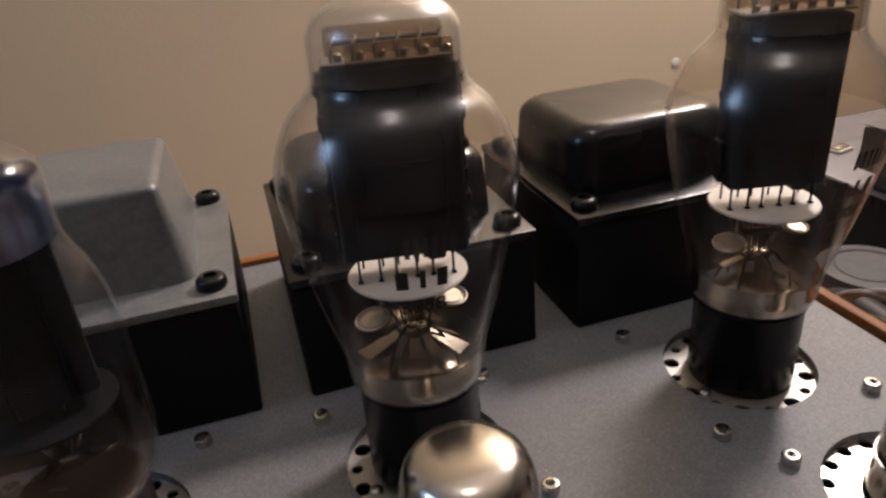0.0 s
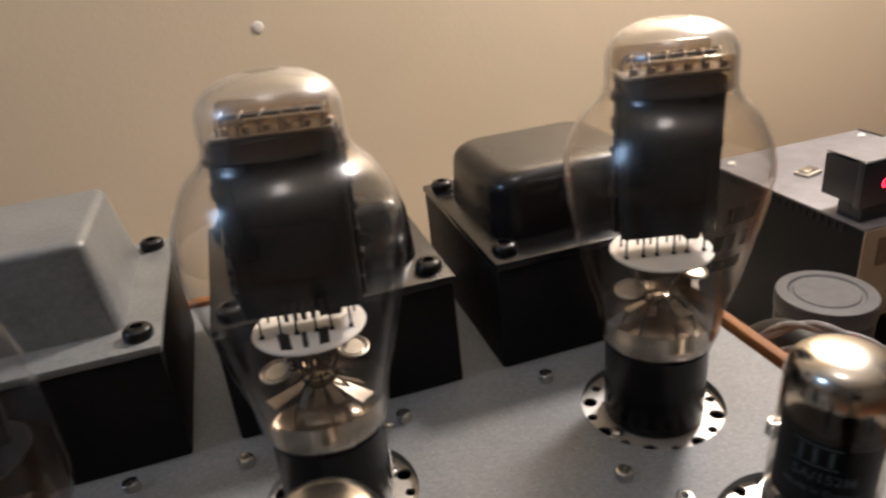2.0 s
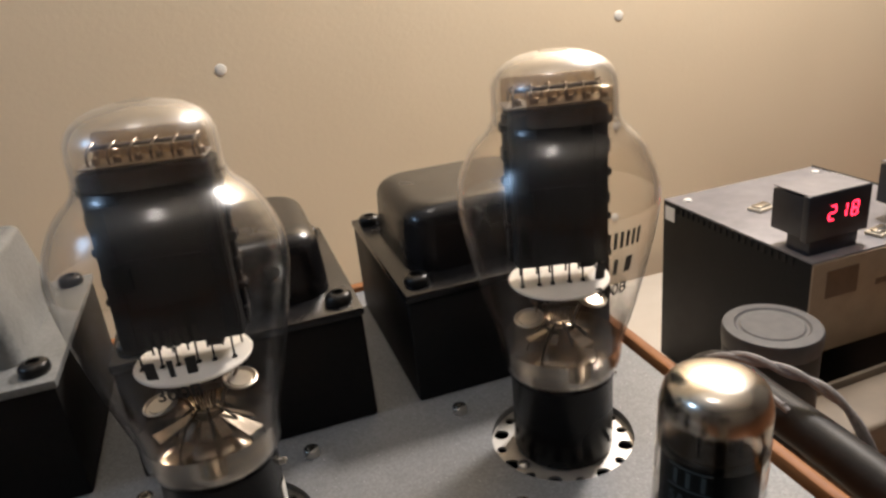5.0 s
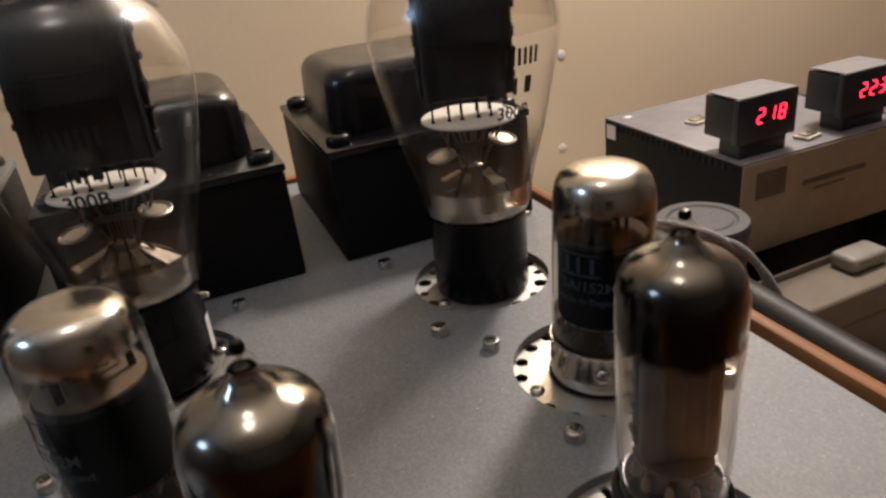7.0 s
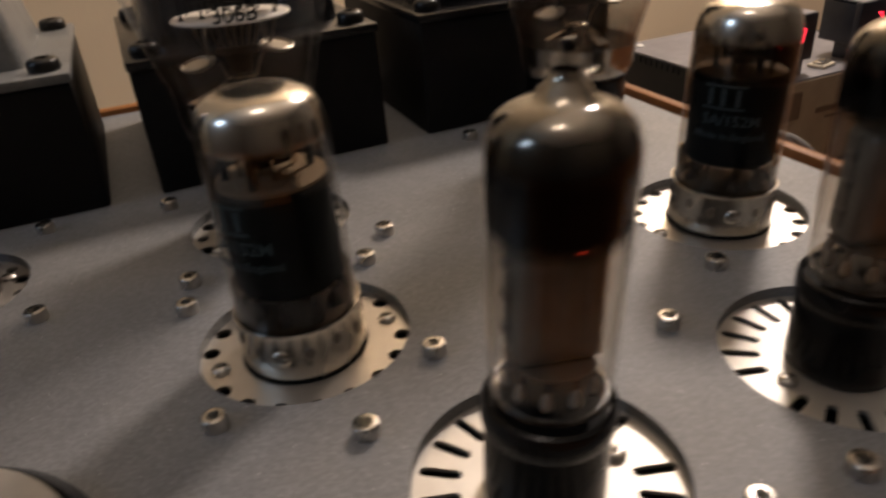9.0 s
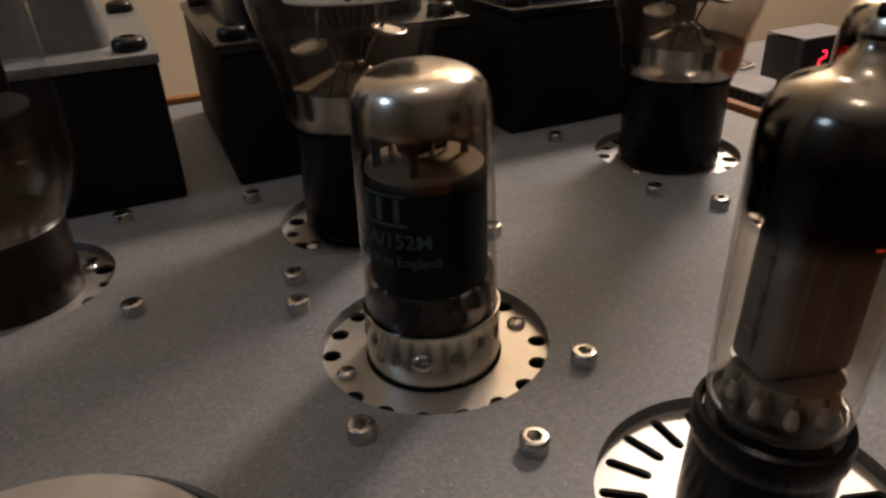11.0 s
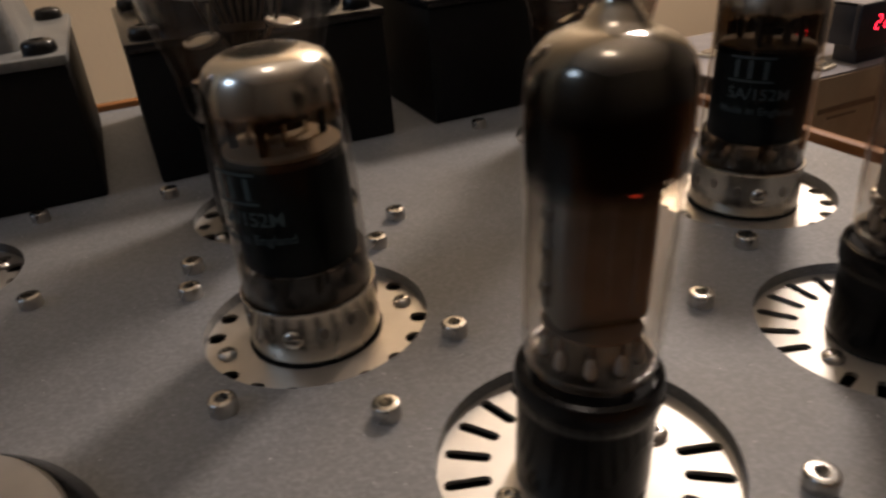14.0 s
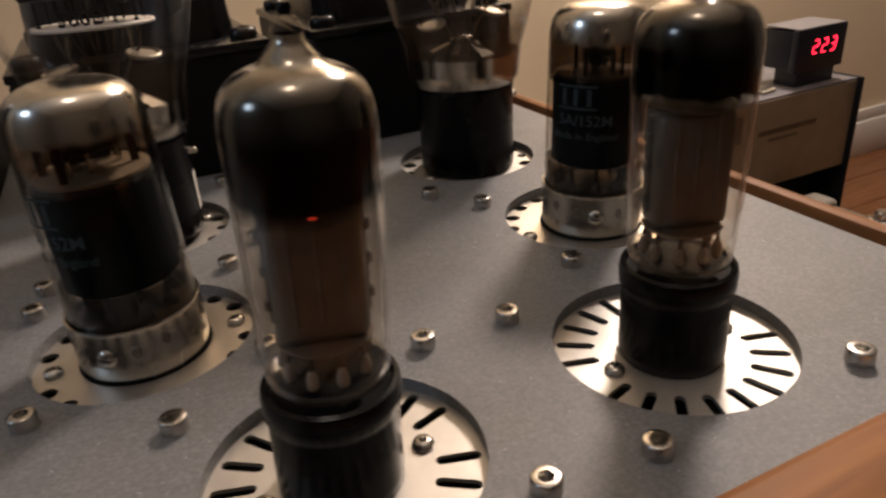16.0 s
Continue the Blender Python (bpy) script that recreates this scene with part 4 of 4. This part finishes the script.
def input_tube(x, y, turn, glow, lean, smoke):
    """Slim miniature tube with a pointed tip, plugged into a black adapter."""
    th = thing("input_tube", pose(x, y, 0, 0, lean, 0), "slim glass tube with smoky dark top in a black adapter", "vacuum tube", "input tubes")
    ad = part("adapter", lathe([(0, -0.0020), (0.0106, -0.0020), (0.0112, -0.0012), (0.0113, 0.0010), (0.0112, 0.0140), (0.0113, 0.0150), (0.0118, 0.0157), (0.0119, 0.0188), (0.0116, 0.0200), (0.0108, 0.0204), (0.0104, 0.0198), (0.0102, 0.0190), (0.0, 0.0190)], 48), BAKELITE, th, "black bakelite plug adapter")
    # matt disc added over the glossy adapter floor to stop lamp glare
    part("well", lathe([(0, 0.0192), (0.0101, 0.0192), (0.0101, 0.0196), (0, 0.0196)], 40), NEAR_BLACK, ad, "matt black disc added against glare round the pins")
    prof = smooth_profile([(0.0085, 0.0206), (0.0098, 0.0213), (0.0104, 0.0234), (0.0107, 0.0275), (0.0109, 0.033), (0.0111, 0.045), (0.0113, 0.056), (0.0113, 0.0625), (0.0111, 0.0652), (0.0104, 0.0680), (0.0088, 0.0701), (0.0067, 0.0713),
                           (0.0050, 0.0719), (0.0042, 0.0724), (0.0038, 0.0731), (0.0028, 0.0742), (0.0022, 0.0752), (0.0024, 0.0763), (0.0017, 0.0773), (0.0013, 0.0779), (0.0008, 0.0785), (0.0, 0.0787)])
    g = part("bulb", lathe(prof, 64), GLASS_SLIM, th, "clear glass envelope with sealed tip", 180)
    g.visible_shadow = False
    ra = radius_of(prof)
    part("tip", lathe([(0.0, 0.0780), (0.0010, 0.0781), (0.0011, 0.0790), (0.0008, 0.0797), (0.0, 0.0799)], 16), BAKELITE, g, "dark sealed nub on the tip")
    part("getter_coating", lathe([(ra(z) - 0.0003, z) for z in np.linspace(0.0478, 0.0757, 34)], 64), smoke, g, "smoky dark getter mirror over the top", 180)
    m = pose(0, 0, 0, 0, 0, turn)
    bm = box(-0.0074, 0.0074, -0.0044, 0.0044, 0.0293, 0.0525, 0.0018, 3)
    for sx in (-1, 1):
        box(sx * 0.0073 - 0.0007, sx * 0.0073 + 0.0007, -0.0009, 0.0009, 0.0322, 0.0515, 0.0003, 1, bm)
        for zz in (0.0345, 0.0405, 0.0462):
            box(sx * 0.0077 - 0.0009, sx * 0.0077 + 0.0009, -0.0012, 0.0012, zz, zz + 0.0022, 0.0004, 1, bm)
    for k in (-0.004, 0, 0.004):
        tube_path([(k, -0.0043, 0.033), (k, -0.0043, 0.0515)], 0.0004, 6, bm)
    part("anode", bm, ANODE_GREY, th, "grey-brown nickel anode", at=m)
    for z, name in ((0.0288, "lower_mica"), (0.0530, "upper_mica")):
        part(name, lathe([(0, z), (0.0079, z), (0.0079, z + 0.0004), (0, z + 0.0004)], 32), MICA_BROWN, th, "brown mica spacer")
    bm = bmesh.new()
    for k in range(9):
        a = 2 * math.pi * (k + 0.5) / 9.5
        cx_, cy_ = 0.0072 * math.cos(a), 0.0072 * math.sin(a)
        tube_path([(cx_, cy_, 0.0222), (cx_, cy_, 0.0272), (cx_ * 0.9, cy_ * 0.9, 0.0288)], 0.00040, 6, bm)
    pins = part("pin_wires", bm, DARK_WIRE, th, "ring of pin wires", at=m)
    bead = mesh_of("bead", lathe([(0.0, 0.0), (0.0008, 0.0002), (0.0011, 0.0009), (0.0010, 0.0020), (0.0007, 0.0032), (0.0004, 0.0038)], 12), BEAD, 60)
    for k in range(9):
        a = 2 * math.pi * (k + 0.5) / 9.5
        part("bead", bead, BEAD, pins, "bright glass bead round a pin", at=Matrix.Translation((0.0072 * math.cos(a), 0.0072 * math.sin(a), 0.0226)))
    part("foot", lathe([(0, 0.0212), (0.0088, 0.0214), (0.0094, 0.0224), (0.0080, 0.0230), (0, 0.0226)], 40), GLASS_FOOT, th, "pressed glass foot", 25).visible_shadow = False
    # added shell imitates the reflected glow beside the anode
    hz = part("slim_sheen", lathe([(ra(z) - 0.0005, z) for z in np.linspace(0.0280, 0.0545, 14)], 48), SHEEN_SLIM, g, "added inner shell imitating reflected glow in the clear glass", 180)
    hz.visible_shadow = False
    part("foot_rim", lathe([(0.0090, 0.0214), (0.0100, 0.0216), (0.0103, 0.0224), (0.0099, 0.0231), (0.0092, 0.0227)], 48), GLASS_RIM, g, "thick bright glass rim at the foot", 180).visible_shadow = False
    part("top_support", box(-0.0055, 0.0035, -0.0006, 0.0006, 0.0540, 0.0590, 0.0003, 1), WIRE, th, "getter holder strip", at=m)
    if glow:
        part("heater", box(-0.0006, 0.0006, -0.0094, -0.0091, 0.0523, 0.0526), GLOW, th, "small red glowing heater end", at=m)
    return th


input_tube(INPUTS[0][0] - 0.0008, INPUTS[0][1], -12, True, 2.5, SMOKE)
input_tube(*INPUTS[1], -20, False, 0.3, SMOKE_HIGH)

# low round cover with polished top
cov = thing("round_cover", pose(-0.055, 0.0435, DZ), "low round metal cover with polished top and dark rim", "cover")
part("rim", lathe([(0.0, 0.0002), (0.0375, 0.0002), (0.0378, 0.0012), (0.0372, 0.0026), (0.0340, 0.0060), (0.0332, 0.0064), (0.0, 0.0060)], 72), BLACK, cov, "dark chamfered rim")
part("top_disc", lathe([(0.0, 0.0061), (0.0330, 0.0061), (0.0334, 0.0066), (0.0328, 0.0071), (0.0, 0.0069)], 72), PLATE, cov, "polished metal disc")

# ---------------------------------------------------------------- transformers


def rounded_bell(x0, x1, y0, y1, z0, h, taper, r_plan, r_top, n=6, m=6):
    """A pressed bell cover: rounded rectangle in plan, drawn in and rounded towards the top."""
    bm = bmesh.new()
    rings = []
    levels = [(0.0, 0.0), (taper * 0.5, (h - r_top) * 0.5), (taper, h - r_top)]
    levels += [(taper + r_top * (1 - math.cos(a)), h - r_top + r_top * math.sin(a)) for a in (math.pi / 2 * (k + 1) / m for k in range(m))]
    for inset, z in levels:
        ring = []
        r = max(0.0012, r_plan - inset * 0.35)
        a0, a1, b0, b1 = x0 + inset, x1 - inset, y0 + inset, y1 - inset
        for cx_, cy_, s in ((a1 - r, b1 - r, 0), (a0 + r, b1 - r, 1), (a0 + r, b0 + r, 2), (a1 - r, b0 + r, 3)):
            for k in range(n + 1):
                a = math.pi / 2 * (s + k / n)
                ring.append(bm.verts.new((cx_ + r * math.cos(a), cy_ + r * math.sin(a), z0 + z)))
        rings.append(ring)
    k = len(rings[0])
    for a, b in zip(rings, rings[1:]):
        for i in range(k):
            bm.faces.new((a[i], a[(i + 1) % k], b[(i + 1) % k], b[i]))
    bm.faces.new(rings[-1])
    return bm


def transformer(x0, grey):
    w, y0, y1 = 0.0895, 0.2035, 0.3045
    th = thing("transformer", pose(x0 + w / 2, y0, DZ), "grey bell-capped transformer on a black core" if grey else "black bell-capped output transformer bolted to the deck", "transformer", "transformers")
    a, b = -w / 2, w / 2
    d = y1 - y0
    part("core", box(a + 0.0006, b - 0.0006, 0.0006, d - 0.0006, 0.0, 0.0445, 0.0012), BLACK_MATT, th, "black lacquered lower case")
    part("top_plate", box(a, b, 0.0, d, 0.0447, 0.0480, 0.0007), GREY_BELL if grey else BLACK, th, "grey enamelled flange plate" if grey else "black enamelled flange plate")
    if grey:
        bm = rounded_bell(a + 0.006, b - 0.0125, 0.0165, d - 0.012, 0.0481, 0.034, 0.0050, 0.005, 0.0035)
    else:
        bm = rounded_bell(a + 0.0080, b - 0.0080, 0.0165, d - 0.0165, 0.0481, 0.0270, 0.0012, 0.012, 0.0085)
    part("bell", bm, GREY_BELL if grey else BLACK, th, "grey sloping bell cover" if grey else "glossy black rounded bell cover", 40)
    for bx in (a + 0.0075, b - 0.0075):
        for by in (0.0095, d - 0.0095):
            part("bolt", BOLT_HEAD, BOLT, th, "dark bolt head", at=Matrix.Translation((bx, by, 0.0480)))
    return th


transformer(-0.1020, True)
transformer(0.0040, False)
transformer(0.1100, False)

# ---------------------------------------------------------------- side table with the regulator box
tb = thing("low_table", pose(0, 0, 0), "low white lacquered table under the equipment", "table")
part("tabletop", box(-0.30, 0.715, -0.12, 0.80, BOARD_Z - 0.022, BOARD_Z, 0.002), WHITE, tb, "white lacquered board")
for lx in (-0.26, 0.675):
    for ly in (-0.08, 0.76):
        part("leg", box(lx - 0.02, lx + 0.02, ly - 0.02, ly + 0.02, FLOOR_Z, BOARD_Z - 0.0225, 0.002), WHITE, tb)

BX0, BX1, BY0, BY1, BZ0, BZ1 = 0.503, 0.708, 0.387, 0.595, -0.292, -0.097
reg = thing("regulator_box", pose(0, 0, 0), "beige-fronted metal regulator box with dusty grey lid", "power supply")
part("body", box(BX0 + 0.0025, BX1 - 0.0025, BY0 + 0.003, BY1, BZ1 - 0.090, BZ1 - 0.0025, 0.001), BLACK_MATT, reg, "dark case")
part("lower_bay", box(BX0 + 0.0025, BX1 - 0.0025, BY0 + 0.030, BY1, BZ0 + 0.001, BZ1 - 0.0905, 0.001), BLACK_MATT, reg, "dark recessed lower bay")
part("side_panel", box(BX0, BX0 + 0.0022, BY0 + 0.0005, BY1, BZ0, BZ1 - 0.002, 0.0006), BLACK_MATT, reg, "dark side panel")
part("side_panel", box(BX1 - 0.0022, BX1 + 0.001, BY0 - 0.006, BY1, BZ0, BZ1 + 0.001, 0.0006), BLACK_MATT, reg, "dark side panel")
part("lid", box(BX0, BX1, BY0, BY1, BZ1 - 0.0019, BZ1, 0.0006), LID, reg, "dusty grey lid")
fp = part("front_panel", box(BX0 + 0.0003, BX1 - 0.0026, BY0 - 0.001, BY0 + 0.0024, BZ1 - 0.091, BZ1 - 0.0023, 0.0006), BEIGE, reg, "beige brushed front panel")
part("badge", box(BX0 + 0.0155, BX0 + 0.050, BY0 - 0.0020, BY0 - 0.0011, BZ1 - 0.037, BZ1 - 0.011, 0.0003, 1), BROWNPRINT, fp, "dark brown badge")
part("printed_bar", box(BX0 + 0.072, BX0 + 0.150, BY0 - 0.0016, BY0 - 0.0011, BZ1 - 0.036, BZ1 - 0.031), BROWNPRINT, fp, "brown printed line")
part("printed_bar", box(BX0 + 0.086, BX0 + 0.125, BY0 - 0.0016, BY0 - 0.0011, BZ1 - 0.043, BZ1 - 0.0408), BROWNPRINT, fp, "brown printed line")
for k in range(20):
    part("vent_rib", box(BX0 - 0.0012, BX0 - 0.0002, BY0 + 0.02 + k * 0.0085, BY0 + 0.0245 + k * 0.0085, BZ1 - 0.010, BZ1 - 0.003), BLACK_MATT, reg)
for fx in (BX0 + 0.02, BX1 - 0.02):
    for fy in (BY0 + 0.045, BY1 - 0.02):
        part("foot", lathe([(0, BOARD_Z), (0.008, BOARD_Z), (0.009, BOARD_Z + 0.002), (0.008, BZ0), (0, BZ0)], 16, cx=fx, cy=fy), BLACKCABLE, reg)

SEG = {"0": "abcdef", "1": "bc", "2": "abged", "3": "abgcd", "4": "fgbc", "5": "afgcd", "6": "afgedc", "7": "abc", "8": "abcdefg", "9": "abcdfg"}
SEG_BOX = {"a": (0, 1, 0.8, 0.16), "g": (0, 0, 0.8, 0.16), "d": (0, -1, 0.8, 0.16), "b": (0.5, 0.5, 0.16, 0.8), "c": (0.5, -0.5, 0.16, 0.8), "f": (-0.5, 0.5, 0.16, 0.8), "e": (-0.5, -0.5, 0.16, 0.8)}


def panel_meter(x, y, z, turn, digits):
    """Digital panel meter: wide bezel on a narrower foot, dark housing behind, red seven-segment digits."""
    th = thing("panel_meter", pose(x, y, z, 0, 0, turn), "black digital panel meter with red glowing digits", "meter", "panel meters")
    part("foot_block", box(-0.0280, 0.0250, -0.0055, 0.020, 0.0, 0.0165, 0.0010), METERBODY, th, "black mounting block")
    part("housing", box(-0.0318, 0.0318, 0.0002, 0.036, 0.0155, 0.0525, 0.0010), METERBODY, th, "dark blue-black housing")
    bezel = part("bezel", box(-0.0335, 0.0335, -0.0068, 0.0, 0.0135, 0.0545, 0.0010), METERBODY, th, "black bezel")
    part("top_cover", box(-0.0320, 0.0320, -0.0060, 0.0355, 0.0546, 0.0553), LID, th, "paler grey top")
    for i, c in enumerate(digits):
        bm = bmesh.new()
        for k in SEG[c]:
            px, py, w, h = SEG_BOX[k]
            u = 0.0062
            cxx = (i - 1) * 0.0122 + 0.004 + px * u + py * u * 0.12
            box(cxx - w * u / 2, cxx + w * u / 2, -0.0074, -0.0070, 0.0365 + py * u - h * u / 2, 0.0365 + py * u + h * u / 2, bm=bm)
        part("digit", bm, RED, bezel, "red glowing digit", None)
    return th


panel_meter(0.5370, 0.4040, BZ1 + 0.0002, 0, "218")
panel_meter(0.6590, 0.4040, BZ1 + 0.0002, 0, "223")
for px, py in ((0.598, BY0 + 0.020), (0.560, BY0 + 0.125)):
    tm = thing("terminal_block", pose(px, py, BZ1 + 0.0002, 0, 0, 12), "small pale metal terminal block on the lid", "terminal block", "terminal blocks")
    part("base", box(-0.011, 0.011, -0.008, 0.008, 0, 0.003, 0.0006), CREAM, tm, "cream base")
    part("clamp", box(-0.009, 0.009, -0.005, 0.005, 0.0031, 0.0055, 0.0008), STEEL, tm, "steel clamp")

# capacitor can with grey cap
can = thing("capacitor_can", pose(0.405, 0.325, BOARD_Z), "tall black capacitor can with a grey rubber cap", "capacitor")
part("can", lathe([(0, 0), (0.032, 0), (0.0335, 0.002), (0.0335, 0.186), (0, 0.186)], 48), BLACKCABLE, can, "black sleeve")
part("cap", lathe([(r, z + 0.1) for r, z in [(0.0, 0.0862), (0.034, 0.0862), (0.0345, 0.090), (0.0345, 0.0985), (0.0335, 0.1003), (0.0260, 0.1008), (0.0245, 0.0995), (0.0225, 0.0995), (0.0215, 0.1003), (0, 0.1003)]], 56), RUBBER, can, "grey rubber cap with a raised ring")

# ---------------------------------------------------------------- cables and clutter beside the chassis
solid("power_cable", tube_path(curve_points([(0.335, 0.40, BOARD_Z + 0.0105), (0.318, 0.33, -0.16), (0.293, 0.255, -0.066), (0.288, 0.20, -0.055), (0.287, 0.10, -0.056), (0.292, 0.0, -0.062), (0.33, -0.08, -0.16), (0.35, -0.095, BOARD_Z + 0.0110)], 8), 0.0108, 16), BLACKCABLE, "thick black mains cable beside the chassis", "cable")


def braided(pts, r):
    """A twisted two-strand sleeve."""
    line = curve_points(pts, 10)
    bm = bmesh.new()
    for ph in (0, math.pi):
        tube_path([p + Vector((0, math.cos(i * 0.55 + ph) * r * 0.5, math.sin(i * 0.55 + ph) * r * 0.5)) for i, p in enumerate(line)], r * 0.62, 8, bm)
    return bm


solid("speaker_cable", braided([(0.255, 0.262, -0.16), (0.258, 0.248, -0.075), (0.270, 0.222, -0.034), (0.286, 0.195, -0.030), (0.300, 0.172, -0.040), (0.310, 0.155, -0.070)], 0.0029), GREYCABLE, "grey braided twisted cable crossing the black cable", "cable")
solid("speaker_cable", braided([(0.250, 0.255, -0.16), (0.254, 0.238, -0.075), (0.270, 0.212, -0.042), (0.276, 0.180, -0.040)], 0.0026), GREYCABLE, "grey braided twisted cable crossing the black cable", "cable")
solid("blue_wire", tube_path(curve_points([(0.2290, 0.334, -0.02), (0.235, 0.302, -0.032), (0.241, 0.265, -0.070), (0.248, 0.230, -0.12), (0.258, 0.20, -0.19)], 8), 0.0022, 8), BLUECABLE, "thin blue wire behind the side rail", "cable")
strip = thing("distribution_box", pose(0.605, 0.337, BOARD_Z, 0, 0, 2), "dusty beige plastic distribution box lying on the table", "power strip")
part("body", box(-0.150, 0.048, -0.027, 0.026, 0.0, 0.092, 0.004, 3), DUSTY, strip, "dusty beige body")
part("rim", box(-0.148, 0.046, 0.0265, 0.031, 0.004, 0.097, 0.002), DUSTY, strip, "raised rear edge")
part("seam", box(-0.1495, 0.0475, -0.0276, -0.0266, 0.060, 0.0625, 0.0003, 1), BROWNPRINT, strip, "dark seam along the front")
part("plug", box(-0.018, 0.028, -0.006, 0.022, 0.0922, 0.108, 0.005, 3), DULLPLUG, strip, "dull cream mains plug")
lev = thing("cable_clamp", pose(0.630, 0.288, BOARD_Z, 0, 0, 30), "bright metal clamp with a dark grip", "clamp")
part("jaw", box(-0.010, 0.010, -0.014, 0.012, 0.0, 0.104, 0.004), STEEL, lev, "bright steel jaw")
part("grip", box(-0.012, 0.012, -0.018, -0.0145, 0.0, 0.090, 0.003), BLACKCABLE, lev, "dark grip")
part("screw", lathe([(0, 0.1042), (0.006, 0.1042), (0.006, 0.110), (0.0045, 0.112), (0, 0.112)], 16), STEEL, lev, "steel clamp screw")
tray = thing("wooden_tray", pose(0.49, 0.225, BOARD_Z, 0, 0, 6), "shallow brown wooden tray on the table", "tray")
part("bottom", box(-0.12, 0.12, -0.05, 0.05, 0.0, 0.006, 0.001), OAK_X, tray)
part("edge", box(-0.12, 0.12, 0.0502, 0.056, 0.0, 0.03, 0.001), OAK_X, tray)
part("edge", box(-0.12, 0.12, -0.056, -0.0502, 0.0, 0.03, 0.001), OAK_X, tray)

# small filled spots on the wall
for sx, sz in ((0.0725, 0.078), (0.606, 0.078), (0.602, -0.075), (0.598, -0.216)):
    ob = solid("wall_plug", lathe([(0.0, 0.0), (0.0068, 0.0), (0.0062, 0.0008), (0.0040, 0.0014), (0, 0.0016)], 16), TRIMW, "small white filler spot on the wall", "wall plug", group="wall plugs")
    ob.matrix_world = pose(sx, WALL_Y - 0.0002, sz, 90, 0, 0)

# small paper label and cap screws on the regulator box
part("label", box(BX0 - 0.0006, BX0 - 0.0001, BY1 - 0.020, BY1 - 0.004, BZ1 - 0.022, BZ1 - 0.006), LABEL, reg, "small pale label")
for lx, ly in ((BX0 + 0.016, BY1 - 0.02), (BX1 - 0.016, BY1 - 0.02)):
    part("lid_screw", lathe([(0.0, 0.0), (0.0045, 0.0), (0.0042, 0.0014), (0.0028, 0.0022), (0, 0.0023)], 16, cx=0, cy=0), LABEL, reg, "pale lid screw", at=Matrix.Translation((lx, ly, BZ1 + 0.0001)))

# floor boards, each laid beside the next
board_meshes = {}
row, y = 0, WALL_Y - 0.046
while y > Y0 + 0.04:
    left, length = X0 + 0.002, (1.2, 0.5, 0.9, 0.3)[row % 4]
    while left < X1 - 0.05:
        length = round(min(length, X1 - 0.002 - left), 3)
        if length not in board_meshes:
            board_meshes[length] = mesh_of("floor_board", box(0.0, length - 0.002, -0.0445, 0.0445, -0.0118, 0.0, 0.0012, 1), FLOOR, 30)
        part("floor_board", board_meshes[length], FLOOR, floor_ob, at=Matrix.Translation((left, y, FLOOR_Z)))
        left, length = left + length, 1.2
    row, y = row + 1, y - 0.0905
